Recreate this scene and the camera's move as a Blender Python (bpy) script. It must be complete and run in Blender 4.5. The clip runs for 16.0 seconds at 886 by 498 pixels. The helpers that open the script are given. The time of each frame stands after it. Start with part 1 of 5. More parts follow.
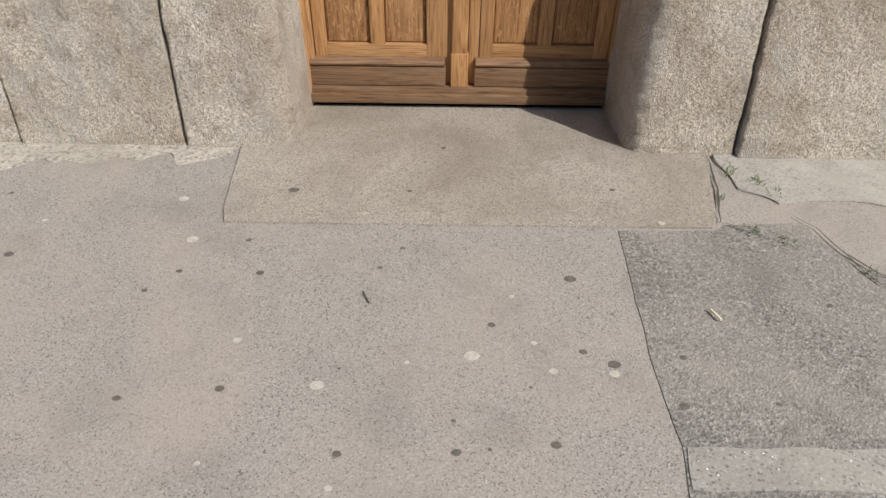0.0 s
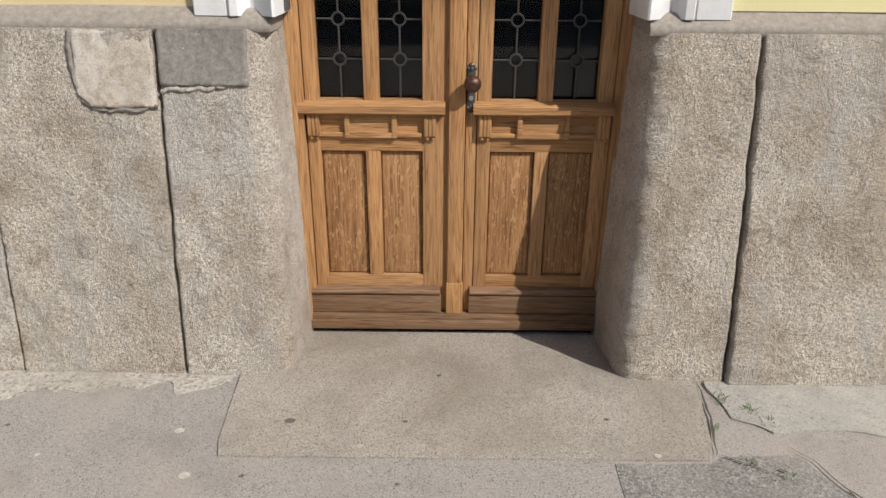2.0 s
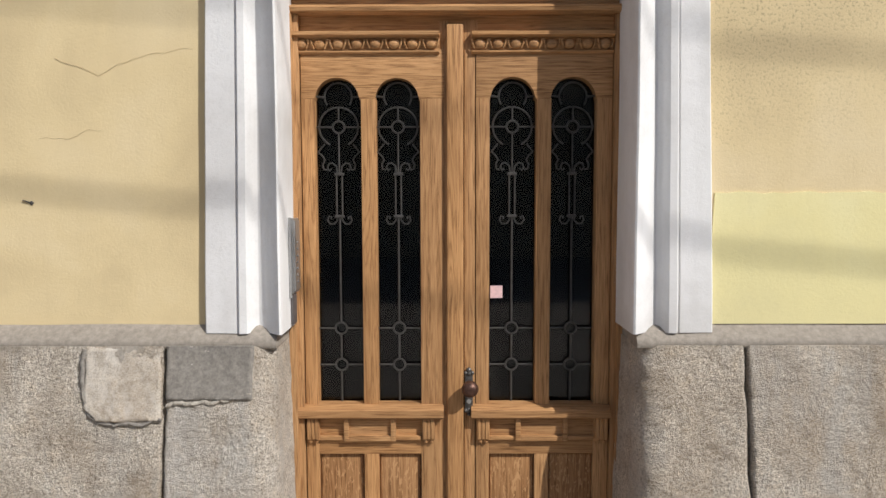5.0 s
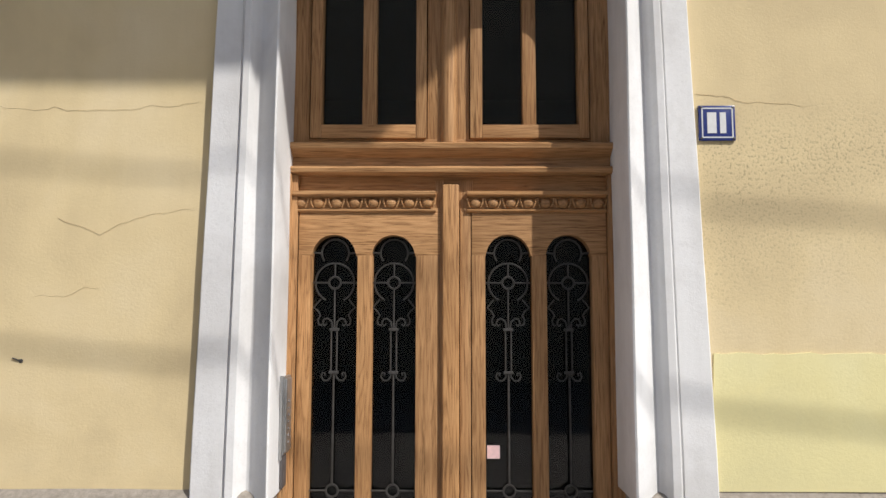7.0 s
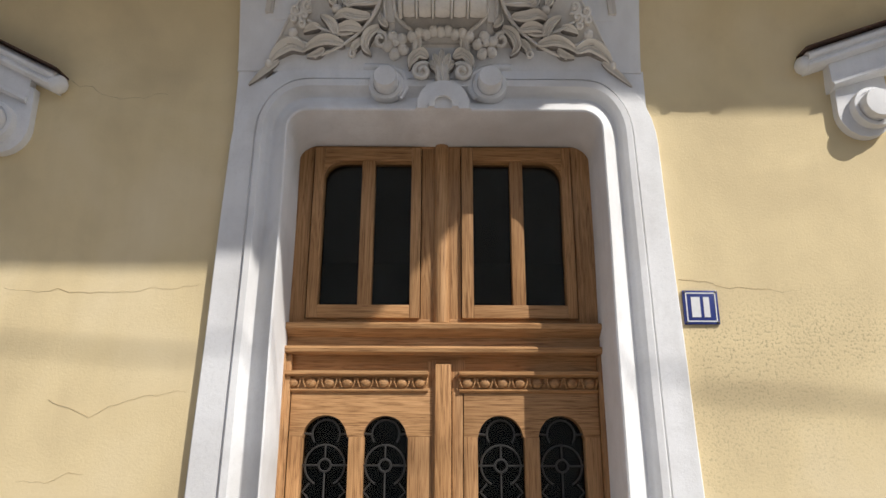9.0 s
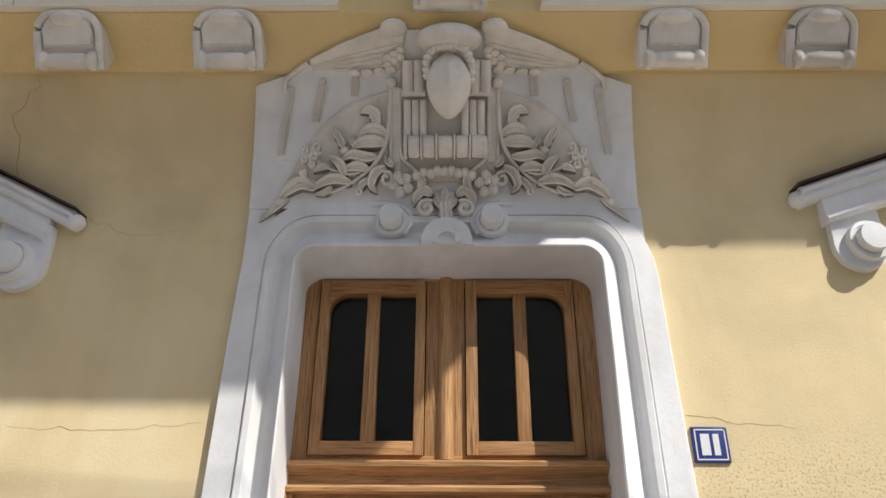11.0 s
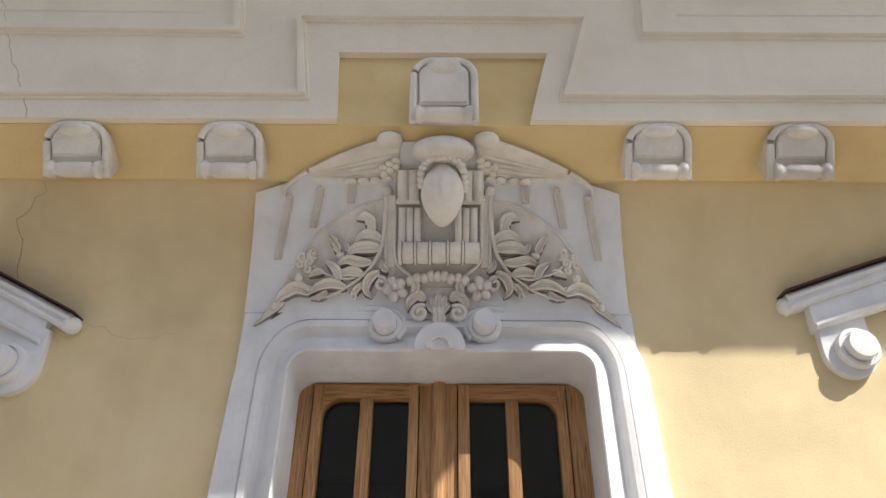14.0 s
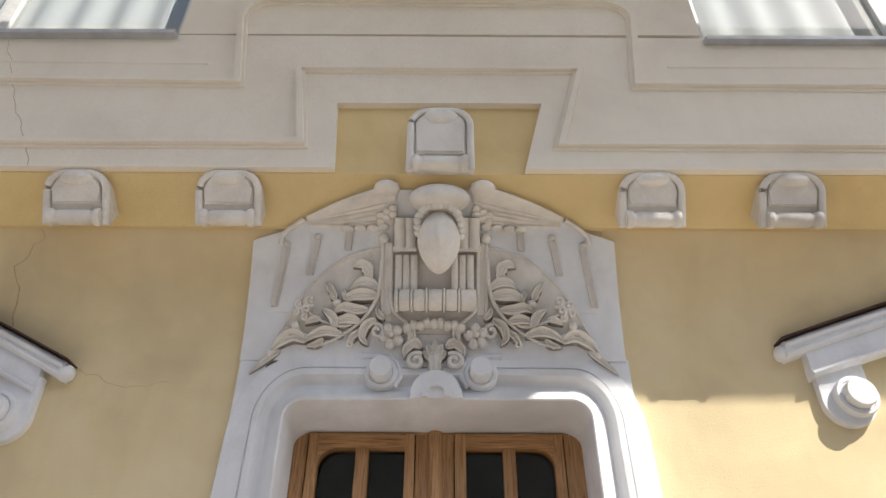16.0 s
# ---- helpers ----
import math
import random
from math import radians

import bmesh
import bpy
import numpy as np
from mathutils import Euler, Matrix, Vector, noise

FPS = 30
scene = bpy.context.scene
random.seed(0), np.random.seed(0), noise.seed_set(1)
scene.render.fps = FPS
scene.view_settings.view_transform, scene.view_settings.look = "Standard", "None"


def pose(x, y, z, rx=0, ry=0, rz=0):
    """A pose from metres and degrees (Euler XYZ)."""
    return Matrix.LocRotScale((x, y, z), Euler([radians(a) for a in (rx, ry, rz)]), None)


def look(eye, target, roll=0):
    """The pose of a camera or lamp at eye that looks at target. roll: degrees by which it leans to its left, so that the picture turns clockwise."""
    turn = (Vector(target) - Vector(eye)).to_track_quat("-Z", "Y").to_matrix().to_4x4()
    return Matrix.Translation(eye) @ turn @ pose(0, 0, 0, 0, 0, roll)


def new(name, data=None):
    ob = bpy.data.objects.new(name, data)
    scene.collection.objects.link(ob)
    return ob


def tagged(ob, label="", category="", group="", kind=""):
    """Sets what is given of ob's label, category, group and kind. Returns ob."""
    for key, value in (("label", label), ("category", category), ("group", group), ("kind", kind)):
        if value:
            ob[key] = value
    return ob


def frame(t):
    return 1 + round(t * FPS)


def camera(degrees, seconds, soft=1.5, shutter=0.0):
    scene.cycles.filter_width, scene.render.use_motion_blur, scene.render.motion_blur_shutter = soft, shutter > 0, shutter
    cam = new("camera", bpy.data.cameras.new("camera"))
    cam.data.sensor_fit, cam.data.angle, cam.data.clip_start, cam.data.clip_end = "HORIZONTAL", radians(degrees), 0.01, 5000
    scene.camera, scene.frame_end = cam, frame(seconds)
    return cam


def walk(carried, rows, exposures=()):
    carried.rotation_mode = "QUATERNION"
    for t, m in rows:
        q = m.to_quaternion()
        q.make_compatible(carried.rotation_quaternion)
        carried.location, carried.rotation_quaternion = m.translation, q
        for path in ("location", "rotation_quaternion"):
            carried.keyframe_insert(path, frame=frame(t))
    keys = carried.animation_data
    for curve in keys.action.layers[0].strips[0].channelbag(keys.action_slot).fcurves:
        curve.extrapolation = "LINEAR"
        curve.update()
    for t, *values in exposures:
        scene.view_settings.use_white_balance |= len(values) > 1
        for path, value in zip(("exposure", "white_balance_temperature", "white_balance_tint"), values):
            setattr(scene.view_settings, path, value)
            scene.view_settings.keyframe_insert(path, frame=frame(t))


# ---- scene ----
cam = camera(64.4, 16.0)
PATH = [
    (0, (0.041, -2.764, 1.527), (0.036, -1.223, 0.253), 0.6),
    (0.5, (0.042, -2.755, 1.559), (0.037, -1.141, 0.378), 0.6),
    (1, (0.045, -2.751, 1.593), (0.041, -1.058, 0.528), 0.6),
    (1.5, (0.047, -2.757, 1.623), (0.045, -0.987, 0.691), 0.6),
    (2, (0.047, -2.764, 1.668), (0.044, -0.93, 0.87), 0.5),
    (2.5, (0.044, -2.762, 1.714), (0.043, -0.876, 1.047), 0.4),
    (3, (0.045, -2.771, 1.748), (0.044, -0.842, 1.217), 0.2),
    (3.5, (0.05, -2.775, 1.792), (0.049, -0.817, 1.384), 0.1),
    (4, (0.054, -2.782, 1.848), (0.051, -0.806, 1.541), -0.1),
    (6.5, (0.069, -2.727, 2.066), (0.055, -0.729, 2.154), 0.0),
    (7, (0.083, -2.744, 2.108), (0.07, -0.753, 2.294), 0.1),
    (7.5, (0.072, -2.776, 2.175), (0.074, -0.794, 2.444), 0.2),
    (8, (0.078, -2.792, 2.202), (0.084, -0.828, 2.579), 0.3),
    (8.5, (0.064, -2.802, 2.221), (0.083, -0.863, 2.708), 0.2),
    (9, (0.08, -2.824, 2.243), (0.089, -0.912, 2.832), 0.2),
    (9.5, (0.081, -2.841, 2.268), (0.083, -0.96, 2.949), 0.1),
    (12, (0.121, -2.918, 2.34), (0.092, -1.17, 3.311), 0.5),
    (12.5, (0.12, -2.935, 2.353), (0.096, -1.205, 3.356), 0.6),
    (13, (0.128, -2.962, 2.383), (0.103, -1.243, 3.406), 0.7),
    (13.5, (0.135, -2.973, 2.388), (0.111, -1.275, 3.444), 0.7),
    (14, (0.126, -2.978, 2.385), (0.113, -1.301, 3.474), 0.5),
    (14.5, (0.139, -2.98, 2.38), (0.124, -1.32, 3.496), 0.5),
    (15, (0.132, -2.989, 2.389), (0.125, -1.339, 3.52), 0.4),
    (15.5, (0.129, -2.989, 2.387), (0.124, -1.358, 3.545), 0.4),
    (16, (0.132, -2.993, 2.383), (0.125, -1.39, 3.579), 0.4),
]
walk(cam, [(t, look(eye, target, roll)) for t, eye, target, roll in PATH],
     [(0, 0.05), (6.5, -0.06), (9, 0.05), (12, 0.33), (13, 0.50), (14.5, 0.58), (16, 0.66)])

# ---- world, sun ----
SUN_WAY = Vector((-1.16, 1.0, -1.42)).normalized()      # the way the sunlight travels
world = bpy.data.worlds.new("world")
scene.world = world
world.use_nodes = True
wn = world.node_tree.nodes
sky = wn.new("ShaderNodeTexSky")
sky.sky_type = "NISHITA"
sky.sun_disc = False
sky.sun_elevation = math.asin(-SUN_WAY.z)
sky.sun_rotation = math.atan2(-SUN_WAY.x, -SUN_WAY.y)
wn["Background"].inputs[1].default_value = 0.155
world.node_tree.links.new(sky.outputs[0], wn["Background"].inputs[0])
sun_data = bpy.data.lights.new("sun", "SUN")
sun_data.energy, sun_data.angle, sun_data.color = 4.3, radians(0.5), (1.0, 0.962, 0.905)
sun = new("sun", sun_data)
sun.matrix_world = Matrix.Translation((8, -8, 14)) @ SUN_WAY.to_track_quat("-Z", "Y").to_matrix().to_4x4()


# ---- materials ----
def material(name, rough=0.8, metal=0.0, spec=0.3):
    m = bpy.data.materials.new(name)
    m.use_nodes = True
    b = m.node_tree.nodes["Principled BSDF"]
    b.inputs["Roughness"].default_value = rough
    b.inputs["Metallic"].default_value = metal
    b.inputs["Specular IOR Level"].default_value = spec
    return m, m.node_tree.nodes, m.node_tree.links, b


def coords(n, l, scale=(1, 1, 1), random_shift=False):
    """World-sized coordinates of the object, stretched by scale."""
    tc, mp = n.new("ShaderNodeTexCoord"), n.new("ShaderNodeMapping")
    mp.inputs["Scale"].default_value = scale
    l.new(tc.outputs["Object"], mp.inputs["Vector"])
    if random_shift:
        info, mul = n.new("ShaderNodeObjectInfo"), n.new("ShaderNodeVectorMath")
        mul.operation = "SCALE"
        mul.inputs[0].default_value = (7.3, 4.1, 9.7)
        l.new(info.outputs["Random"], mul.inputs["Scale"])
        l.new(mul.outputs[0], mp.inputs["Location"])
    return mp.outputs[0]


def noise_of(n, l, vec, scale, detail=5, rough=0.6, distort=0.0):
    t = n.new("ShaderNodeTexNoise")
    t.inputs["Scale"].default_value, t.inputs["Detail"].default_value = scale, detail
    t.inputs["Roughness"].default_value, t.inputs["Distortion"].default_value = rough, distort
    l.new(vec, t.inputs["Vector"])
    return t.outputs["Fac"]


def ramp(n, l, fac, stops):
    r = n.new("ShaderNodeValToRGB")
    e = r.color_ramp.elements
    while len(e) < len(stops):
        e.new(0.5)
    for el, (p, c) in zip(e, stops):
        el.position = p
        el.color = (*c, 1) if len(c) == 3 else c
    l.new(fac, r.inputs[0])
    return r.outputs[0]


def mix(n, l, fac, a, b, mode="MIX"):
    m = n.new("ShaderNodeMix")
    m.data_type, m.blend_type = "RGBA", mode
    for sock, v in ((m.inputs[0], fac), (m.inputs[6], a), (m.inputs[7], b)):
        if isinstance(v, (int, float)):
            sock.default_value = v
        elif isinstance(v, tuple):
            sock.default_value = (*v, 1)
        else:
            l.new(v, sock)
    return m.outputs[2]


def bump(n, l, b, height, strength, dist):
    bp = n.new("ShaderNodeBump")
    bp.inputs["Strength"].default_value, bp.inputs["Distance"].default_value = strength, dist
    l.new(height, bp.inputs["Height"])
    l.new(bp.outputs[0], b.inputs["Normal"])


def band(n, l, vec, axis, lo, hi):
    """A soft 0..1 step along one axis, from lo to hi metres."""
    sep, mr = n.new("ShaderNodeSeparateXYZ"), n.new("ShaderNodeMapRange")
    l.new(vec, sep.inputs[0])
    mr.inputs["From Min"].default_value, mr.inputs["From Max"].default_value = lo, hi
    l.new(sep.outputs[axis], mr.inputs["Value"])
    return mr.outputs[0]


def plaster(name, base, dark, light, rough=0.85, pits=0.25, stain=0.22, zone=False):
    m, n, l, b = material(name, rough, 0, 0.2)
    v = coords(n, l)
    big = noise_of(n, l, v, 1.3, 4, 0.55, 0.4)
    c = ramp(n, l, big, [(0.3, dark), (0.52, base), (0.75, light)])
    streak = noise_of(n, l, coords(n, l, (9, 9, 0.9)), 1.0, 4, 0.6)
    c = mix(n, l, ramp(n, l, streak, [(0.45, (0, 0, 0)), (0.8, (stain, stain, stain))]), c, dark)
    fine = noise_of(n, l, v, 88, 4, 0.72)
    where = noise_of(n, l, v, 0.9, 3, 0.5, 0.3)
    pit = mix(n, l, 1.0, ramp(n, l, fine, [(0.385, (pits * 3, pits * 3, pits * 3)), (0.465, (0, 0, 0))]), ramp(n, l, where, [(0.42, (0.15, 0.15, 0.15)), (0.6, (1, 1, 1))]), "MULTIPLY")
    if zone:      # weathered pits on the stretch beside the number plate
        a = mix(n, l, 1.0, band(n, l, v, 0, 0.9, 1.15), band(n, l, v, 2, 1.9, 2.1), "MULTIPLY")
        a = mix(n, l, 1.0, a, band(n, l, v, 2, 3.0, 2.75), "MULTIPLY")
        pit = mix(n, l, 1.0, pit, ramp(n, l, a, [(0.0, (0.03, 0.03, 0.03)), (1.0, (0.9, 0.9, 0.9))]), "MULTIPLY")
    c = mix(n, l, pit, c, tuple(x * 0.5 for x in dark))
    mott = noise_of(n, l, v, 5.5, 5, 0.65, 0.5)
    c = mix(n, l, ramp(n, l, mott, [(0.5, (0, 0, 0)), (0.75, (stain, stain, stain))]), c, dark)
    l.new(c, b.inputs["Base Color"])
    h = mix(n, l, 0.5, fine, noise_of(n, l, v, 7, 3, 0.5))
    bump(n, l, b, h, 0.35, 0.006)
    return m


def granite(name, lo, midc, hi, scale=1.0, rel=0.6):
    m, n, l, b = material(name, 0.88, 0, 0.25)
    v = coords(n, l, (1, 1, 1), True)
    grain = noise_of(n, l, v, 125 * scale, 5, 0.8)
    c = ramp(n, l, grain, [(0.36, lo), (0.47, midc), (0.60, hi)])
    speck = noise_of(n, l, v, 210 * scale, 2, 0.5)
    c = mix(n, l, ramp(n, l, speck, [(0.60, (0, 0, 0)), (0.68, (0.6, 0.6, 0.6))]), c, (0.09, 0.08, 0.068))
    patch = noise_of(n, l, v, 2.1, 5, 0.6, 0.5)
    c = mix(n, l, ramp(n, l, patch, [(0.42, (0, 0, 0)), (0.60, (0.5, 0.5, 0.5))]), c, (0.37, 0.29, 0.21))
    pale = noise_of(n, l, coords(n, l, (2.8, 2.8, 0.7), True), 1.7, 5, 0.7, 0.4)
    c = mix(n, l, ramp(n, l, pale, [(0.47, (0, 0, 0)), (0.62, (0.62, 0.62, 0.62))]), c, (0.60, 0.575, 0.54))
    blot = noise_of(n, l, v, 11, 5, 0.7, 0.6)
    c = mix(n, l, 1.0, c, ramp(n, l, blot, [(0.3, (0.70, 0.66, 0.61)), (0.5, (1, 1, 1)), (0.7, (1.0, 0.96, 0.90))]), "MULTIPLY")
    rust = noise_of(n, l, v, 3.2, 4, 0.6, 0.8)
    c = mix(n, l, ramp(n, l, rust, [(0.56, (0, 0, 0)), (0.72, (0.4, 0.4, 0.4))]), c, (0.33, 0.22, 0.13))
    info = n.new("ShaderNodeObjectInfo")
    c = mix(n, l, 1.0, c, ramp(n, l, info.outputs["Random"], [(0.0, (0.86, 0.82, 0.77)), (0.5, (0.97, 0.96, 0.94)), (1.0, (1.0, 1.0, 1.0))]), "MULTIPLY")
    l.new(c, b.inputs["Base Color"])
    vor = n.new("ShaderNodeTexVoronoi")
    vor.inputs["Scale"].default_value = 150 * scale
    vor.inputs["Randomness"].default_value = 1.0
    l.new(v, vor.inputs["Vector"])
    lump = noise_of(n, l, v, 62 * scale, 4, 0.62)
    fineg = noise_of(n, l, v, 240 * scale, 4, 0.8)
    bump(n, l, b, mix(n, l, 0.55, mix(n, l, 0.25, fineg, vor.outputs["Distance"]), lump), rel, 0.040)
    return m


def oak(name, axis, base, dark, light, rough=0.5, worn=0.0, fleck=0.0):
    """Oak with its grain along the axis (0 or 2)."""
    m, n, l, b = material(name, rough, 0, 0.2)
    s = [26, 26, 26]
    s[axis] = 1.3
    v = coords(n, l, tuple(s), True)
    s2 = [170, 170, 170]
    s2[axis] = 6.0
    figure = noise_of(n, l, v, 1.0, 3, 0.5, 0.9)
    w = n.new("ShaderNodeMath")
    w.operation = "PINGPONG"
    w.inputs[1].default_value = 0.06
    l.new(figure, w.inputs[0])
    mr = n.new("ShaderNodeMapRange")
    mr.inputs["From Max"].default_value = 0.06
    l.new(w.outputs[0], mr.inputs["Value"])
    pores = noise_of(n, l, coords(n, l, tuple(s2), True), 1.0, 4, 0.7)
    ring = tuple(0.75 * a + 0.25 * c for a, c in zip(dark, base))
    c = ramp(n, l, mr.outputs[0], [(0.0, ring), (0.35, base), (1.0, light)])
    c = mix(n, l, 0.5, c, ramp(n, l, pores, [(0.38, tuple(x * 0.7 for x in dark)), (0.46, base), (0.62, light)]))
    tone = noise_of(n, l, coords(n, l, (1, 1, 1), True), 2.2, 3, 0.5)
    c = mix(n, l, ramp(n, l, tone, [(0.35, (0, 0, 0)), (0.7, (0.4, 0.4, 0.4))]), c, tuple(x * 0.62 for x in base))
    info = n.new("ShaderNodeObjectInfo")
    c = mix(n, l, 1.0, c, ramp(n, l, info.outputs["Random"], [(0.0, (0.82, 0.78, 0.74)), (0.5, (1, 1, 1)), (1.0, (1.0, 0.95, 0.88))]), "MULTIPLY")
    if fleck:
        fl = noise_of(n, l, coords(n, l, (62, 62, 20), True), 1.0, 2, 0.5, 1.4)
        c = mix(n, l, ramp(n, l, fl, [(0.57, (0, 0, 0)), (0.63, (fleck, fleck, fleck))]), c, light)
    if worn:
        grey = noise_of(n, l, v, 2.3, 5, 0.7)
        c = mix(n, l, ramp(n, l, grey, [(0.36, (0, 0, 0)), (0.6, (worn, worn, worn))]), c, (0.30, 0.25, 0.19))
    l.new(c, b.inputs["Base Color"])
    bump(n, l, b, pores, 0.5, 0.003)
    return m


def simple(name, color, rough=0.6, metal=0.0, vary=0.25, scale=20, rel=0.2, spec=0.3):
    m, n, l, b = material(name, rough, metal, spec)
    v = coords(n, l, (1, 1, 1), True)
    f = noise_of(n, l, v, scale, 5, 0.65)
    c = ramp(n, l, f, [(0.3, tuple(x * (1 - vary) for x in color)), (0.7, tuple(min(1, x * (1 + vary)) for x in color))])
    l.new(c, b.inputs["Base Color"])
    bump(n, l, b, noise_of(n, l, v, scale * 4, 4, 0.7), rel, 0.003)
    return m


def asphalt(name, lo, midc, hi, scale=1.0, warm=(0.42, 0.35, 0.27), rel=0.5):
    m, n, l, b = material(name, 0.9, 0, 0.2)
    v = coords(n, l)
    g = noise_of(n, l, v, 120 * scale, 4, 0.75)
    c = ramp(n, l, g, [(0.32, lo), (0.5, midc), (0.68, hi)])
    vor = n.new("ShaderNodeTexVoronoi")
    vor.inputs["Scale"].default_value = 190 * scale
    l.new(v, vor.inputs["Vector"])
    sp = n.new("ShaderNodeSeparateColor")
    l.new(vor.outputs["Color"], sp.inputs[0])
    c = mix(n, l, ramp(n, l, sp.outputs[0], [(0.90, (0, 0, 0)), (0.97, (0.38, 0.38, 0.38))]), c, (0.58, 0.54, 0.49))
    c = mix(n, l, ramp(n, l, sp.outputs[1], [(0.86, (0, 0, 0)), (0.95, (0.6, 0.6, 0.6))]), c, (0.06, 0.055, 0.05))
    t = noise_of(n, l, v, 1.7, 5, 0.6, 0.6)
    c = mix(n, l, ramp(n, l, t, [(0.42, (0, 0, 0)), (0.66, (0.5, 0.5, 0.5))]), c, warm)
    t2 = noise_of(n, l, v, 3.6, 5, 0.65, 0.3)
    c = mix(n, l, ramp(n, l, t2, [(0.5, (0, 0, 0)), (0.72, (0.42, 0.42, 0.42))]), c, tuple(x * 0.6 for x in midc))
    l.new(c, b.inputs["Base Color"])
    bump(n, l, b, mix(n, l, 0.6, g, vor.outputs["Distance"]), rel, 0.005)
    return m


YELLOW = plaster("yellow_plaster", (0.725, 0.588, 0.347), (0.585, 0.467, 0.277), (0.785, 0.657, 0.427), 0.85, 0.26, 0.22, True)
FRESH = plaster("fresh_yellow_paint", (0.80, 0.72, 0.38), (0.72, 0.65, 0.36), (0.84, 0.78, 0.46), 0.8, 0.04, 0.3)
ORANGE = plaster("orange_plaster", (0.76, 0.58, 0.29), (0.62, 0.46, 0.23), (0.81, 0.64, 0.35), 0.85, 0.04, 0.22)
CREAM = plaster("cream_paint", (0.84, 0.76, 0.63), (0.74, 0.66, 0.54), (0.87, 0.80, 0.68), 0.8, 0.04, 0.32)
WHITE = plaster("white_paint", (0.785, 0.78, 0.78), (0.58, 0.565, 0.55), (0.82, 0.82, 0.815), 0.8, 0.03, 0.40)
STUCCO = plaster("stucco_relief", (0.82, 0.77, 0.695), (0.50, 0.455, 0.40), (0.86, 0.81, 0.74), 0.85, 0.04, 0.48)
DARK_STUCCO = plaster("dark_stucco", (0.62, 0.58, 0.53), (0.42, 0.385, 0.34), (0.70, 0.66, 0.60), 0.85, 0.05, 0.55)
# soot plus crevice shade, both painted into this dark colour
SOOT_SHADE = simple("soot_shade_stucco", (0.24, 0.215, 0.19), 0.95, 0, 0.35, 40, 0.4)
GRANITE = granite("granite", (0.26, 0.222, 0.178), (0.69, 0.615, 0.525), (0.90, 0.84, 0.76), 0.9, 0.9)
SMOOTH_STONE = granite("smoothed_granite", (0.30, 0.27, 0.23), (0.46, 0.41, 0.35), (0.58, 0.53, 0.46), 1.3, 0.2)
MORTAR = simple("grey_mortar", (0.25, 0.23, 0.205), 0.95, 0, 0.25, 90, 0.8)
COPING = simple("worn_coping_mortar", (0.31, 0.275, 0.235), 0.95, 0, 0.22, 45, 0.8)
OAK_V = oak("oak_upright_grain", 2, (0.455, 0.248, 0.112), (0.155, 0.072, 0.029), (0.61, 0.362, 0.175))
OAK_H = oak("oak_level_grain", 0, (0.455, 0.248, 0.112), (0.155, 0.072, 0.029), (0.61, 0.362, 0.175))
OAK_PANEL = oak("oak_quartered_panel", 2, (0.315, 0.158, 0.068), (0.120, 0.053, 0.022), (0.50, 0.29, 0.14), 0.5, 0.0, 0.8)
OAK_WORN = oak("weathered_oak", 0, (0.175, 0.090, 0.044), (0.045, 0.024, 0.014), (0.30, 0.175, 0.095), 0.75, 0.25)
IRON = simple("black_iron", (0.10, 0.095, 0.09), 0.4, 0.5, 0.3, 60, 0.2)
RUST = simple("brown_iron", (0.11, 0.06, 0.045), 0.4, 0.6, 0.4, 70, 0.3)
STEEL = simple("brushed_steel", (0.45, 0.45, 0.45), 0.4, 0.8, 0.1, 60, 0.05)
# near-black, so the dark of unlit rooms lies in the colour
DARK = simple("near_black_interior", (0.006, 0.006, 0.007), 0.95, 0, 0.08, 2, 0.0, 0.05)
PAVING = asphalt("pavement_asphalt", (0.22, 0.20, 0.18), (0.33, 0.302, 0.272), (0.43, 0.40, 0.365), 1.25, (0.40, 0.34, 0.29))
PATCH = asphalt("grey_asphalt_patch", (0.09, 0.085, 0.08), (0.23, 0.215, 0.195), (0.36, 0.34, 0.31), 0.8, (0.36, 0.33, 0.29), 0.8)
SLAB = asphalt("worn_threshold_slab", (0.22, 0.195, 0.165), (0.37, 0.33, 0.28), (0.52, 0.47, 0.41), 1.2, (0.19, 0.158, 0.118), 0.6)
SCREED = asphalt("cement_screed", (0.26, 0.245, 0.22), (0.33, 0.31, 0.28), (0.40, 0.375, 0.34), 0.8, (0.5, 0.47, 0.4), 0.25)
CEMENT = asphalt("pale_cement_crust", (0.27, 0.25, 0.215), (0.45, 0.41, 0.355), (0.62, 0.58, 0.51), 0.45, (0.29, 0.26, 0.21), 0.5)
GLASS, gn, gl, gb = material("window_glass", 0.0, 0, 0.5)
clear, shine, facing, both_glass = gn.new("ShaderNodeBsdfTransparent"), gn.new("ShaderNodeBsdfGlossy"), gn.new("ShaderNodeLayerWeight"), gn.new("ShaderNodeMixShader")
clear.inputs[0].default_value = (0.78, 0.80, 0.80, 1)
shine.inputs["Roughness"].default_value = 0.03
power, scaled = gn.new("ShaderNodeMath"), gn.new("ShaderNodeMath")
power.operation, scaled.operation = "POWER", "MULTIPLY_ADD"
power.inputs[1].default_value = 4.0
scaled.inputs[1].default_value, scaled.inputs[2].default_value = 0.85, 0.035
facing.inputs[0].default_value = 0.5
gl.new(facing.outputs["Facing"], power.inputs[0])
gl.new(power.outputs[0], scaled.inputs[0])
gl.new(scaled.outputs[0], both_glass.inputs[0])
gl.new(clear.outputs[0], both_glass.inputs[1])
gl.new(shine.outputs[0], both_glass.inputs[2])
gl.new(both_glass.outputs[0], gn["Material Output"].inputs[0])


